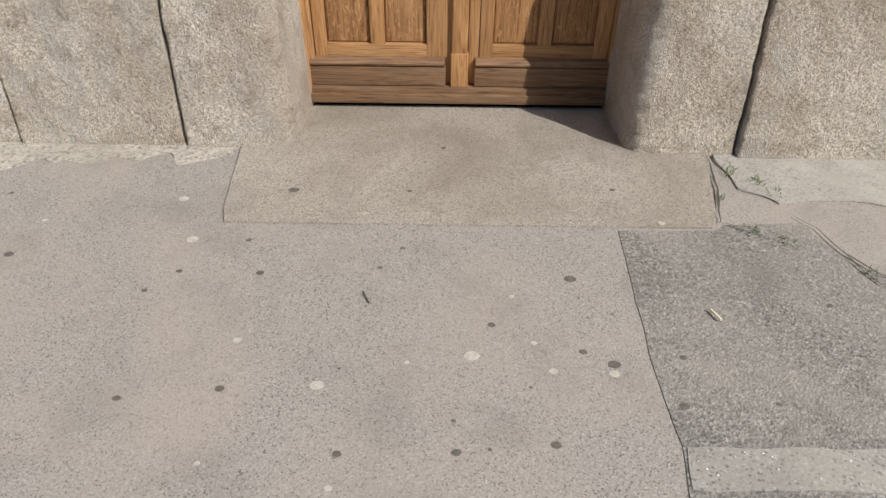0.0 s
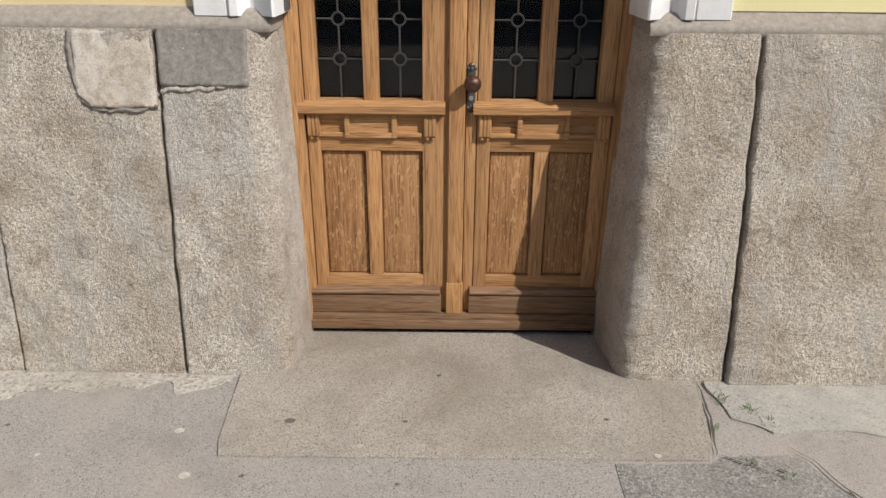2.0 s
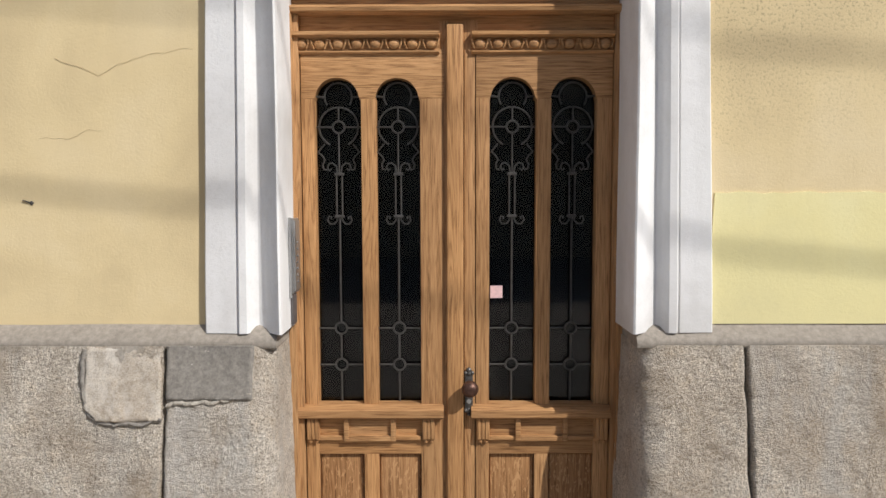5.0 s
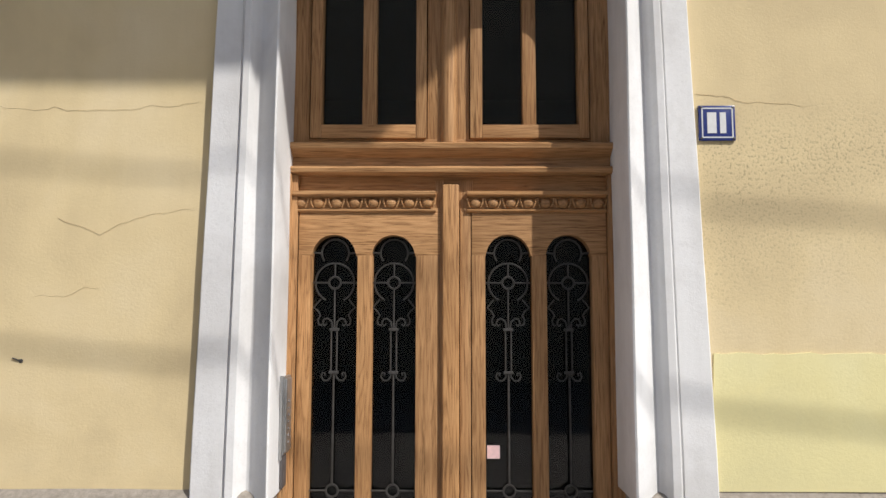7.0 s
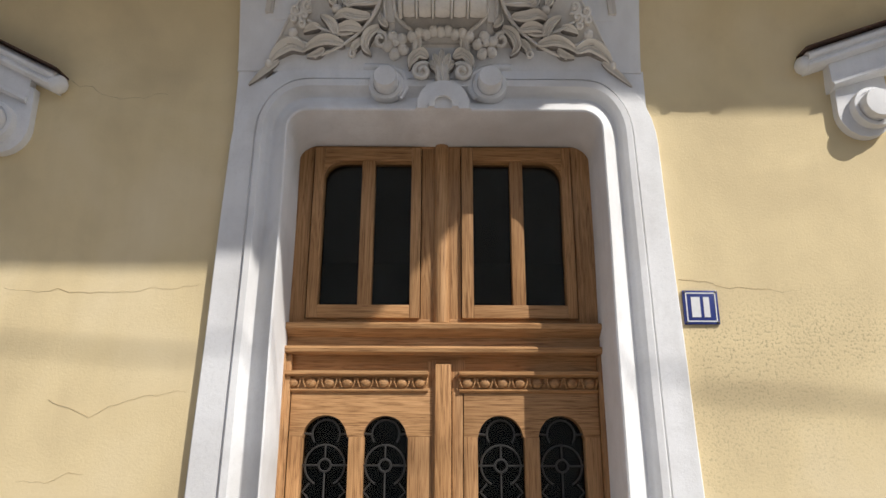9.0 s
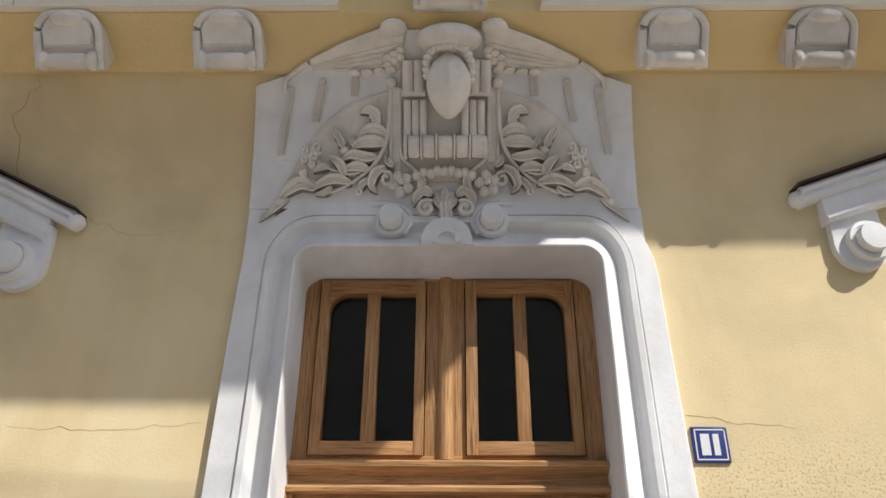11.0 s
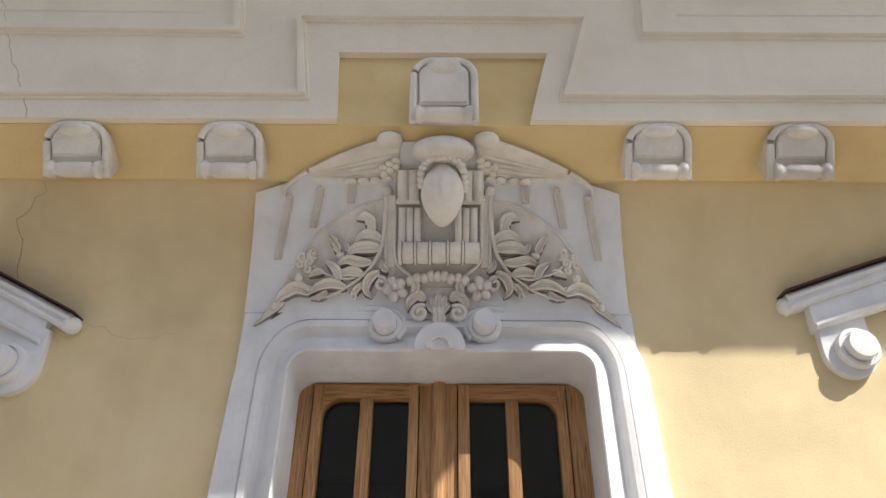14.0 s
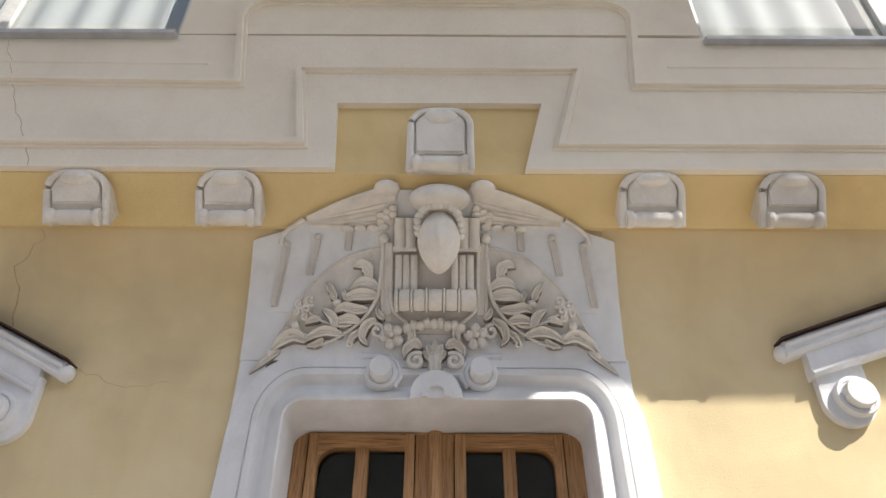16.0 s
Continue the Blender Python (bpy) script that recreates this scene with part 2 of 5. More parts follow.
# ---- building helpers ----
def part(name, bm, mat, parent=None, label="", smooth=None):
    me = bpy.data.meshes.new(name)
    bmesh.ops.recalc_face_normals(bm, faces=bm.faces[:])
    bm.to_mesh(me)
    bm.free()
    me.materials.append(mat)
    if smooth is not None:
        me.shade_smooth()
        if smooth < 180:
            me.set_sharp_from_angle(angle=radians(smooth))
    ob = new(name, me)
    ob.parent = parent
    if label:
        tagged(ob, label)
    return ob


def thing(name, label, category, group="", kind=""):
    return tagged(new(name), label, category, group, kind)


def box(bm, x0, x1, y0, y1, z0, z1, bev=0.0):
    m = Matrix.LocRotScale(((x0 + x1) / 2, (y0 + y1) / 2, (z0 + z1) / 2), None, (abs(x1 - x0), abs(y1 - y0), abs(z1 - z0)))
    r = bmesh.ops.create_cube(bm, size=1, matrix=m)
    if bev:
        es = list({e for v in r["verts"] for e in v.link_edges})
        bmesh.ops.bevel(bm, geom=es, offset=bev, segments=2, affect="EDGES", profile=0.6)
    return bm


def boxes(*specs, bev=0.0):
    bm = bmesh.new()
    for s in specs:
        box(bm, *s, bev)
    return bm


def prism(bm, poly, y0, y1, bev=0.0):
    """A polygon in x, z, given depth from y0 (front) to y1."""
    a = [bm.verts.new((x, y0, z)) for x, z in poly]
    b = [bm.verts.new((x, y1, z)) for x, z in poly]
    bm.faces.new(a)
    bm.faces.new(b[::-1])
    for i in range(len(a)):
        j = (i + 1) % len(a)
        bm.faces.new((a[i], b[i], b[j], a[j]))
    if bev:
        es = [e for e in bm.edges if e.verts[0] in a and e.verts[1] in a]
        bmesh.ops.bevel(bm, geom=es, offset=bev, segments=2, affect="EDGES", profile=0.6)
    return bm


def profile_x(bm, prof, x0, x1, steps=1, wob=0.0):
    """A closed y, z profile drawn along x."""
    rings = []
    for k in range(steps + 1):
        x = x0 + (x1 - x0) * k / steps
        rings.append([bm.verts.new((x, y + wob * noise.noise((x * 2, y * 3, z * 2)), z)) for y, z in prof])
    n = len(prof)
    for a, b in zip(rings, rings[1:]):
        for i in range(n):
            j = (i + 1) % n
            bm.faces.new((a[i], a[j], b[j], b[i]))
    bm.faces.new(rings[0][::-1])
    bm.faces.new(rings[-1])
    return bm


def tube(bm, pts, r, sides=6, r1=None):
    """A round bar along points, tapering from r to r1."""
    pts = [Vector(p) for p in pts]
    r1 = r if r1 is None else r1
    rings = []
    for i, p in enumerate(pts):
        d = (pts[min(i + 1, len(pts) - 1)] - pts[max(i - 1, 0)]).normalized()
        side = d.cross(Vector((0, 1, 0)))
        if side.length < 0.05:
            side = d.cross(Vector((1, 0, 0)))
        side.normalize()
        up = side.cross(d)
        rr = r + (r1 - r) * i / max(1, len(pts) - 1)
        rings.append([bm.verts.new(p + rr * (math.cos(a) * side + math.sin(a) * up)) for a in [2 * math.pi * k / sides for k in range(sides)]])
    for a, b in zip(rings, rings[1:]):
        for k in range(sides):
            j = (k + 1) % sides
            bm.faces.new((a[k], a[j], b[j], b[k]))
    bm.faces.new(rings[0][::-1])
    bm.faces.new(rings[-1])
    return bm


def lathe(bm, prof, centre, axis="y", sides=20):
    """A turned shape: prof holds (radius, distance along the axis)."""
    c = Vector(centre)
    rings = []
    for r, d in prof:
        ring = []
        for k in range(sides):
            a = 2 * math.pi * k / sides
            u, v = r * math.cos(a), r * math.sin(a)
            off = {"y": (u, d, v), "z": (u, v, d), "x": (d, u, v)}[axis]
            ring.append(bm.verts.new(c + Vector(off)))
        rings.append(ring)
    for a, b in zip(rings, rings[1:]):
        for k in range(sides):
            j = (k + 1) % sides
            bm.faces.new((a[k], a[j], b[j], b[k]))
    bm.faces.new(rings[0][::-1])
    bm.faces.new(rings[-1])
    return bm


# ---- ground ----
def ground_z(x, y):
    dip = 0.055 * min(1.0, max(0.0, (y + 0.3) / 0.46))
    return -dip


bm = bmesh.new()
xs = [-600, -60, -8] + [-4 + 0.25 * k for k in range(33)] + [8, 60, 600]
ys = [-600, -60, -10] + [-6 + 0.2 * k for k in range(34)] + [0.9, 12, 600]
grid = [[bm.verts.new((x, y, ground_z(x, y) - 0.006)) for x in xs] for y in ys]
for j in range(len(ys) - 1):
    for i in range(len(xs) - 1):
        bm.faces.new((grid[j][i], grid[j][i + 1], grid[j + 1][i + 1], grid[j + 1][i]))
tagged(part("ground", bm, PAVING), "pale worn asphalt pavement with gum spots and fine stones", "pavement", kind="structure")


def plate(outline, thick, lift=0.0, wob=0.006, step=0.05):
    """A flat plate on the ground with a slightly uneven edge, from a plan outline."""
    pts = []
    for (xa, ya), (xb, yb) in zip(outline, outline[1:] + outline[:1]):
        k = max(1, int(math.hypot(xb - xa, yb - ya) / step))
        for i in range(k):
            x, y = xa + (xb - xa) * i / k, ya + (yb - ya) * i / k
            pts.append((x + wob * noise.noise((x * 9, y * 9, 1)), y + wob * noise.noise((x * 9, y * 9, 7))))
    b = bmesh.new()
    top = [b.verts.new((x, y, ground_z(x, y) + lift + thick)) for x, y in pts]
    f = b.faces.new(top)
    low = [b.verts.new((x, y, ground_z(x, y) - 0.05)) for x, y in pts]
    for i in range(len(pts)):
        j = (i + 1) % len(pts)
        b.faces.new((top[i], low[i], low[j], top[j]))
    bmesh.ops.bevel(b, geom=[e for e in f.edges], offset=min(0.006, thick * 0.8), segments=2, affect="EDGES")
    bmesh.ops.triangulate(b, faces=[x for x in b.faces if len(x.verts) > 4])
    return b


b = bmesh.new()
rows = []
for j in range(13):
    y = -0.78 + 0.98 * j / 12
    xl = -0.765 - 0.035 * max(0, (y + 0.74) / 0.45)
    xr = 1.02 + 0.085 * max(0, (y + 0.74) / 0.45)
    if j == 0:
        xl, xr = xl + 0.02, xr - 0.03
    rows.append([b.verts.new((xl + (xr - xl) * i / 24, y + 0.003 * noise.noise((i * 0.7, j, 3)), ground_z(0, y) + 0.002 + 0.0015 * noise.noise((i * 0.4, j * 0.4, 9)))) for i in range(25)])
for j in range(12):
    for i in range(24):
        b.faces.new((rows[j][i], rows[j][i + 1], rows[j + 1][i + 1], rows[j + 1][i]))
rim = [e for e in b.edges if len(e.link_faces) == 1]
ex = bmesh.ops.extrude_edge_only(b, edges=rim)
for v in [g for g in ex["geom"] if isinstance(g, bmesh.types.BMVert)]:
    v.co.z -= 0.06
    v.co.x += 0.006 * (1 if v.co.x > 0.1 else -1)
    v.co.y -= 0.004 if v.co.y < -0.7 else 0
tagged(part("threshold_slab", b, SLAB, None, "", 50), "worn stained stone slab laid before the door", "door slab", kind="structure")

tagged(part("pavement_patch", plate([(0.655, -0.80), (0.645, -1.16), (0.64, -1.44), (0.655, -1.69), (0.63, -1.9), (0.62, -4.5), (6, -4.5), (6, -1.1), (1.50, -1.07), (1.40, -0.95), (1.32, -0.74), (1.04, -0.755), (1.0, -0.795)], 0.0005, -0.0038), PATCH), "rougher grey asphalt patch beside the pale pavement", "pavement", kind="structure")
tagged(part("pavement_strip", plate([(0.66, -1.695), (0.645, -1.82), (6, -1.83), (6, -1.70)], 0.0045, -0.0045, 0.008), SCREED), "smooth pale strip with white paint flecks across the patch", "pavement", kind="structure")

# ---- plinth of granite blocks ----
TOPZ = 1.37


def face_y(z, foot):
    """The battered front of the plinth."""
    k = min(1, max(0, z / TOPZ))
    return foot + (-0.065 - foot) * k ** 1.15


def block(x0, x1, foot, seed, inner=0, zt=TOPZ, z0=-0.08):
    """One block of the plinth; inner -1 or 1: its left or right side turns into the doorway with a rounded corner."""
    nz = max(12, int((zt - z0) / 0.0095))
    b = bmesh.new()
    rows = []
    plan = []
    n = max(8, int((x1 - x0) / 0.0095))
    if inner == 0:
        plan = [(x0, 0.06), (x0 + 0.002, 0.008)] + [(x0 + 0.008 + (x1 - x0 - 0.016) * i / n, 0.0) for i in range(n + 1)] + [(x1 - 0.002, 0.008), (x1, 0.06)]
    else:
        r = 0.10
        for i in range(n + 1):
            plan.append((x0 + 0.014 + (x1 - r - x0 - 0.014) * i / n, 0.0))
        plan = [(x0, 0.06), (x0 + 0.004, 0.012)] + plan
        for i in range(1, 9):
            a = math.pi / 2 * i / 8
            plan.append((x1 - r + r * math.sin(a), r - r * math.cos(a)))
        plan += [(x1 + 0.002, 0.16), (x1 + 0.006, 0.24), (x1 + 0.010, 0.36), (x1 + 0.012, 0.62)]
        if inner < 0:
            plan = [(x0 + x1 - px, py) for px, py in plan][::-1]
    for j in range(nz + 1):
        z = z0 + (zt - z0) * j / nz
        fy = face_y(z, foot)
        row = []
        for px, py in plan:
            q = 0.010 * noise.noise((px * 5 + seed, z * 5, seed)) + 0.004 * noise.noise((px * 21, z * 21, seed))
            q -= 0.0075 * abs(noise.noise((px * 47 + seed, py * 47, z * 47))) + 0.0035 * noise.noise((px * 95, z * 95, seed + py * 95))
            edge = 0.012 if (j == nz and zt < TOPZ) or j == 0 else 0.0
            y = fy + py + q + edge
            if py > 0.2:
                y = min(y, 0.30)
            batter = (fy + 0.065) * (0.10 if inner else 0)
            row.append(b.verts.new((px - inner * batter * (1 if abs(px - (x1 if inner > 0 else x0)) < 0.11 else 0) + (0.006 if py > 0.005 and py < 0.07 else 0.004) * noise.noise((seed, z * 13, px * 2)), y, z)))
        rows.append(row)
    for a, c in zip(rows, rows[1:]):
        for i in range(len(plan) - 1):
            b.faces.new((a[i], a[i + 1], c[i + 1], c[i]))
    cap = [b.verts.new((v.co.x, 0.3, zt)) for v in rows[-1]]
    for i in range(len(plan) - 1):
        b.faces.new((rows[-1][i], rows[-1][i + 1], cap[i + 1], cap[i]))
    return b


plinth = thing("plinth_wall", "rough granite base wall of large upright blocks", "wall", kind="structure")
BLOCKS = [(-1.032, -0.61, -0.262, 1, 1), (-1.72, -1.04, -0.245, 2, 0), (-2.5, -1.728, -0.235, 3, 0), (-3.6, -2.508, -0.235, 4, 0),
          (0.80, 1.218, -0.285, 5, -1), (1.226, 1.985, -0.30, 6, 0), (1.993, 2.9, -0.30, 7, 0), (2.908, 3.9, -0.30, 8, 0)]
for x0, x1, foot, seed, inner in BLOCKS:
    part("granite_block", block(x0, x1, foot, seed, inner), GRANITE, plinth, "", 60)
b = boxes((-3.6, -0.66, -0.03, 0.3, -0.08, TOPZ - 0.004), (0.86, 3.9, -0.03, 0.3, -0.08, TOPZ - 0.004))
bmesh.ops.translate(b, vec=(0, 0.045, 0), verts=b.verts[:])
part("mortar_bed", b, MORTAR, plinth, "grey mortar in the open joints")


def coping(x0, x1):
    prof = [(-0.060, TOPZ - 0.012), (-0.068, TOPZ + 0.004), (-0.056, TOPZ + 0.026), (0.0, TOPZ + 0.075), (0.03, TOPZ + 0.09), (0.29, TOPZ + 0.09), (0.29, TOPZ - 0.01)]
    return profile_x(bmesh.new(), prof, x0, x1, 60, 0.016)


part("coping", coping(-3.6, -0.605), COPING, plinth, "worn grey mortar ledge over the blocks", 60)
part("coping", coping(0.80, 3.9), COPING, plinth, "worn grey mortar ledge over the blocks", 60)

# ---- walls ----
COVE0, COVE1, COVEY = 3.90, 4.54, -0.28


def wall_y(z):
    if z <= COVE0:
        return 0.0
    return COVEY * min(1.0, (z - COVE0) / (COVE1 - COVE0)) ** 1.5


def wall_section(x0, x1, zb):
    prof = [(0.0, zb)] + [(0.0, zb + (COVE0 - zb) * k / 6) for k in range(1, 7)] + [(wall_y(COVE0 + (COVE1 - COVE0) * k / 10), COVE0 + (COVE1 - COVE0) * k / 10) for k in range(1, 11)] + [(0.35, COVE1), (0.35, zb)]
    return profile_x(bmesh.new(), prof, x0, x1, 40, 0.004)


tagged(part("wall_left", wall_section(-3.6, -0.70, TOPZ + 0.02), YELLOW, None, "", 40), "yellow plastered house wall with stains and hairline cracks", "wall", kind="structure")
tagged(part("wall_right", wall_section(0.90, 3.9, TOPZ + 0.02), YELLOW, None, "", 40), "yellow plastered house wall, pitted and stained", "wall", kind="structure")
tagged(part("wall_lintel", wall_section(-0.699, 0.899, 3.86), YELLOW, None, "", 40), "yellow plastered wall over the doorway", "wall", kind="structure")

# orange sloping soffit and cream upper wall
soffit = part("soffit", profile_x(bmesh.new(), [(-0.296, 4.512), (-0.300, 4.524), (-0.548, 4.645), (-0.546, 5.14), (0.3, 5.2), (0.3, 4.545), (-0.275, 4.545)], -3.6, 3.9, 1), ORANGE)
tagged(soffit, "orange plastered soffit under the projecting upper storey", "soffit", kind="structure")
FY = -0.585
NL, NR, NLT, NRT, NZ = -0.39, 0.505, -0.418, 0.612, 5.10
b = bmesh.new()
prism(b, [(-3.6, 4.655), (NL, 4.655), (NLT, NZ), (NRT, NZ), (NR, 4.65), (3.9, 4.65), (3.9, 5.62), (-3.6, 5.66)], FY, FY + 0.04)
upper = part("wall_upper", b, CREAM)
tagged(upper, "cream painted upper storey wall with a stepped lower edge", "wall", kind="structure")

# ---- white door surround ----
XL, XR, ZT, R0 = -0.578, 0.778, 3.718, 0.085


def u_path(u, zb, seg=10):
    """The doorway's outline, moved outwards by u: up the left side, over rounded corners, down the right."""
    r = R0 + max(u, -R0 + 0.01)
    xl, xr, zt = XL - u, XR + u * 1.06, ZT + u - 0.36 * max(0.0, u - 0.18)
    pts = [(xl, zb + (zt - r - zb) * k / 12) for k in range(13)]
    pts += [(xl + r - r * math.cos(a), zt - r + r * math.sin(a)) for a in [math.pi / 2 * k / seg for k in range(1, seg)]]
    pts += [(xl + r + (xr - xl - 2 * r) * k / 12, zt) for k in range(13)]
    pts += [(xr - r + r * math.sin(a), zt - r + r * math.cos(a)) for a in [math.pi / 2 * k / seg for k in range(1, seg)]]
    pts += [(xr, zt - r - (zt - r - zb) * k / 12) for k in range(13)]
    return pts


SUR = [(0.0, 0.26), (0.0, 0.1), (0.0, -0.058), (0.003, -0.072), (0.010, -0.076), (0.03, -0.060), (0.05, -0.039), (0.07, -0.020), (0.088, -0.007), (0.103, -0.003), (0.117, -0.009),
       (0.128, -0.024), (0.135, -0.042), (0.140, -0.048), (0.168, -0.050), (0.171, -0.046), (0.173, -0.036), (0.180, -0.034), (0.183, -0.040), (0.30, -0.036), (0.305, -0.030), (0.305, 0.02)]
b = bmesh.new()
cols = [[b.verts.new((x + 0.003 * noise.noise((z * 2, u * 9, 4)), y, z)) for x, z in u_path(u, TOPZ + 0.045)] for u, y in SUR]
for a, c in zip(cols, cols[1:]):
    for i in range(len(a) - 1):
        b.faces.new((a[i], a[i + 1], c[i + 1], c[i]))
for v in b.verts:      # the sides narrow a little towards the top
    k = min(1.0, max(0.0, (v.co.z - 1.5) / 2.3))
    if v.co.x > XR:
        v.co.x = XR + (v.co.x - XR) * (1.0 - 0.24 * k)
    elif v.co.x < XL:
        v.co.x = XL + (v.co.x - XL) * (1.02 - 0.20 * k)
for v in b.verts:      # the ceiling of the reveal falls towards the door
    if v.co.y > 0.05 and v.co.z > 3.5:
        v.co.z -= 0.033 * min(1.0, (v.co.z - 3.5) / 0.2)
surround = part("door_surround", b, WHITE, None, "", 35)
tagged(surround, "white painted plaster door surround with a hollow moulding", "door surround", kind="structure")

# ---- the wooden door ----
entrance = thing("double_door", "closed carved oak double door with glazed arched lights", "door")
PY = 0.235      # face of the sunk panels


def wood(name, specs, mat, parent, bev=0.003, label=""):
    return part(name, boxes(*specs, bev=bev), mat, parent, label, 40)


wood("threshold", [(-0.60, 0.80, 0.160, 0.30, -0.024, 0.022), (-0.60, 0.80, 0.172, 0.30, 0.016, 0.046)], OAK_WORN, entrance, 0.006, "weathered grey oak sill")
wood("door_post", [(-0.605, -0.553, 0.200, 0.30, 0.03, 2.70), (-0.62, -0.575, 0.17, 0.30, 0.0, 2.70)], OAK_V, entrance)
wood("door_post", [(0.759, 0.81, 0.200, 0.30, 0.03, 2.70), (0.782, 0.82, 0.17, 0.30, 0.0, 2.70)], OAK_V, entrance)
# solid near-black bar paints the shade in the gap under the sill
wood("under_gap", [(-0.60, 0.80, 0.21, 0.32, -0.08, -0.018)], DARK, entrance, 0.0)


def leaf(name, xs, kick0, kick1):
    """A door leaf; xs: outer stile, two panels, middle stile and inner stile, edge by edge."""
    e0, p0, p1, p2, p3, e1 = xs
    lf = new(name)
    lf.parent = entrance
    fy = PY - 0.014
    for a, c in ((e0, p0), (p1, p2), (p3, e1)):
        wood("stile", [(a, c, fy, 0.285, 0.235 if a == p1 else 0.05, 2.359 if a != p1 else 0.833)], OAK_V, lf, 0.002)
    wood("stile", [(p1, p2, fy, 0.285, 1.05, 2.359)], OAK_V, lf, 0.002)
    wood("bottom_rail", [(p0, p3, fy + 0.001, 0.284, 0.16, 0.235)], OAK_H, lf, 0.002)
    wood("middle_rail", [(p0, p3, fy + 0.001, 0.284, 0.833, 1.052)], OAK_H, lf, 0.002)
    for a, c in ((p0, p1), (p2, p3)):
        bb = bmesh.new()
        box(bb, a + 0.006, c - 0.006, PY + 0.003, 0.275, 0.241, 0.827, 0.004)
        box(bb, a, c, PY + 0.012, 0.28, 0.235, 0.833)
        part("panel", bb, OAK_PANEL, lf, "", 30)
    # kick board with its rounded cap
    kb = bmesh.new()
    box(kb, kick0, kick1, 0.192, 0.25, 0.05, 0.142, 0.004)
    part("kick_board", kb, OAK_WORN, lf, "weathered darker kick board", 40)
    kc = bmesh.new()
    profile_x(kc, [(0.24, 0.142), (0.196, 0.144), (0.186, 0.150), (0.184, 0.158), (0.190, 0.166), (0.205, 0.176), (0.24, 0.180)], kick0 + 0.004, kick1 - 0.004)
    part("kick_cap", kc, OAK_WORN, lf, "", 40)
    # ledge over the lower panels
    lg = bmesh.new()
    l0, l1 = e0 - 0.028 if e0 < 0 else e0 - 0.02, e1 - 0.005 if e0 < 0 else e1 + 0.002
    profile_x(lg, [(0.25, 0.998), (0.186, 1.000), (0.178, 1.006), (0.176, 1.036), (0.186, 1.044), (0.23, 1.056), (0.26, 1.058)], l0, l1)
    part("ledge", lg, OAK_H, lf, "", 30)
    # frieze: fluted end brackets, sunk fields and a raised centre tablet
    mid = (p0 + p3) / 2
    for cx in ((e0 + p0) / 2 + 0.004, (p3 + min(e1, p3 + 0.06)) / 2 + 0.002):
        br = bmesh.new()
        box(br, cx - 0.026, cx - 0.009, 0.196, 0.235, 0.905, 0.999, 0.003)
        box(br, cx - 0.0075, cx + 0.0075, 0.198, 0.235, 0.905, 0.999, 0.003)
        box(br, cx + 0.009, cx + 0.026, 0.196, 0.235, 0.905, 0.999, 0.003)
        box(br, cx - 0.027, cx + 0.027, 0.204, 0.235, 0.899, 0.998, 0.002)
        for dx in (-0.012, 0.012):
            lathe(br, [(0.003, 0.0), (0.008, -0.004), (0.009, -0.009), (0.006, -0.016), (0.001, -0.018)], (cx + dx, 0.211, 0.902), "z", 8)
        part("bracket", br, OAK_V, lf, "", 35)
    tb = bmesh.new()
    w, h0, h1 = 0.112, 0.896, 0.998
    box(tb, mid - w, mid - w + 0.022, 0.197, 0.24, h0, h1, 0.003)
    box(tb, mid + w - 0.022, mid + w, 0.197, 0.24, h0, h1, 0.003)
    box(tb, mid - w + 0.02, mid + w - 0.02, 0.199, 0.24, h0, h0 + 0.024, 0.003)
    box(tb, mid - w + 0.02, mid + w - 0.02, 0.212, 0.24, h0 + 0.02, h1)
    part("tablet", tb, OAK_H, lf, "", 35)
    for a, c in ((p0 - 0.004, mid - w), (mid + w, p3 - 0.002)):
        wood("frieze_strip", [(a, c, 0.206, 0.24, 0.899, 0.917)], OAK_H, lf, 0.003)
    # arched head board over the two lights
    poly = [(e0, 2.359)]
    for a, c in ((p0 + 0.002, p1 - 0.006), (p2 - 0.004, p3 - 0.004)):
        cx, r = (a + c) / 2, (c - a) / 2
        poly += [(cx - r * math.cos(t), 2.356 + 0.95 * r * math.sin(t)) for t in [math.pi * k / 18 for k in range(19)]]
    poly += [(e1, 2.359), (e1, 2.56), (e0, 2.56)]
    part("head_board", prism(bmesh.new(), poly, fy - 0.0005, 0.284, 0.002), OAK_H, lf, "", 30)
    for a, c in ((p0, p1), (p2, p3)):
        part("pane", boxes((a - 0.01, c + 0.01, 0.276, 0.280, 1.04, 2.47)), GLASS, lf).visible_shadow = False
    # carved egg moulding
    cm = bmesh.new()
    c0, c1 = (e0 - 0.03, e1 - 0.02) if e0 < 0 else (e0 - 0.02, e1 + 0.0)
    profile_x(cm, [(0.26, 2.540), (0.214, 2.541), (0.207, 2.547), (0.207, 2.553), (0.222, 2.556), (0.218, 2.604), (0.196, 2.607), (0.184, 2.613), (0.184, 2.628), (0.26, 2.634)], c0, c1)
    part("cornice", cm, OAK_H, lf, "", 30)
    k = 8
    for i in range(k):
        cx = c0 + 0.035 + (c1 - c0 - 0.07) * i / (k - 1)
        eg = bmesh.new()
        bmesh.ops.create_uvsphere(eg, u_segments=12, v_segments=8, radius=1, matrix=Matrix.LocRotScale((cx, 0.215, 2.580), None, (0.026, 0.018, 0.022)))
        for s in (-1, 1):
            tube(eg, [(cx + s * 0.0335, 0.207, 2.600), (cx + s * 0.031, 0.203, 2.58), (cx + s * 0.022, 0.208, 2.559)], 0.0045, 6, 0.003)
        part("egg_carving", eg, OAK_H, lf, "", 60)
    return lf


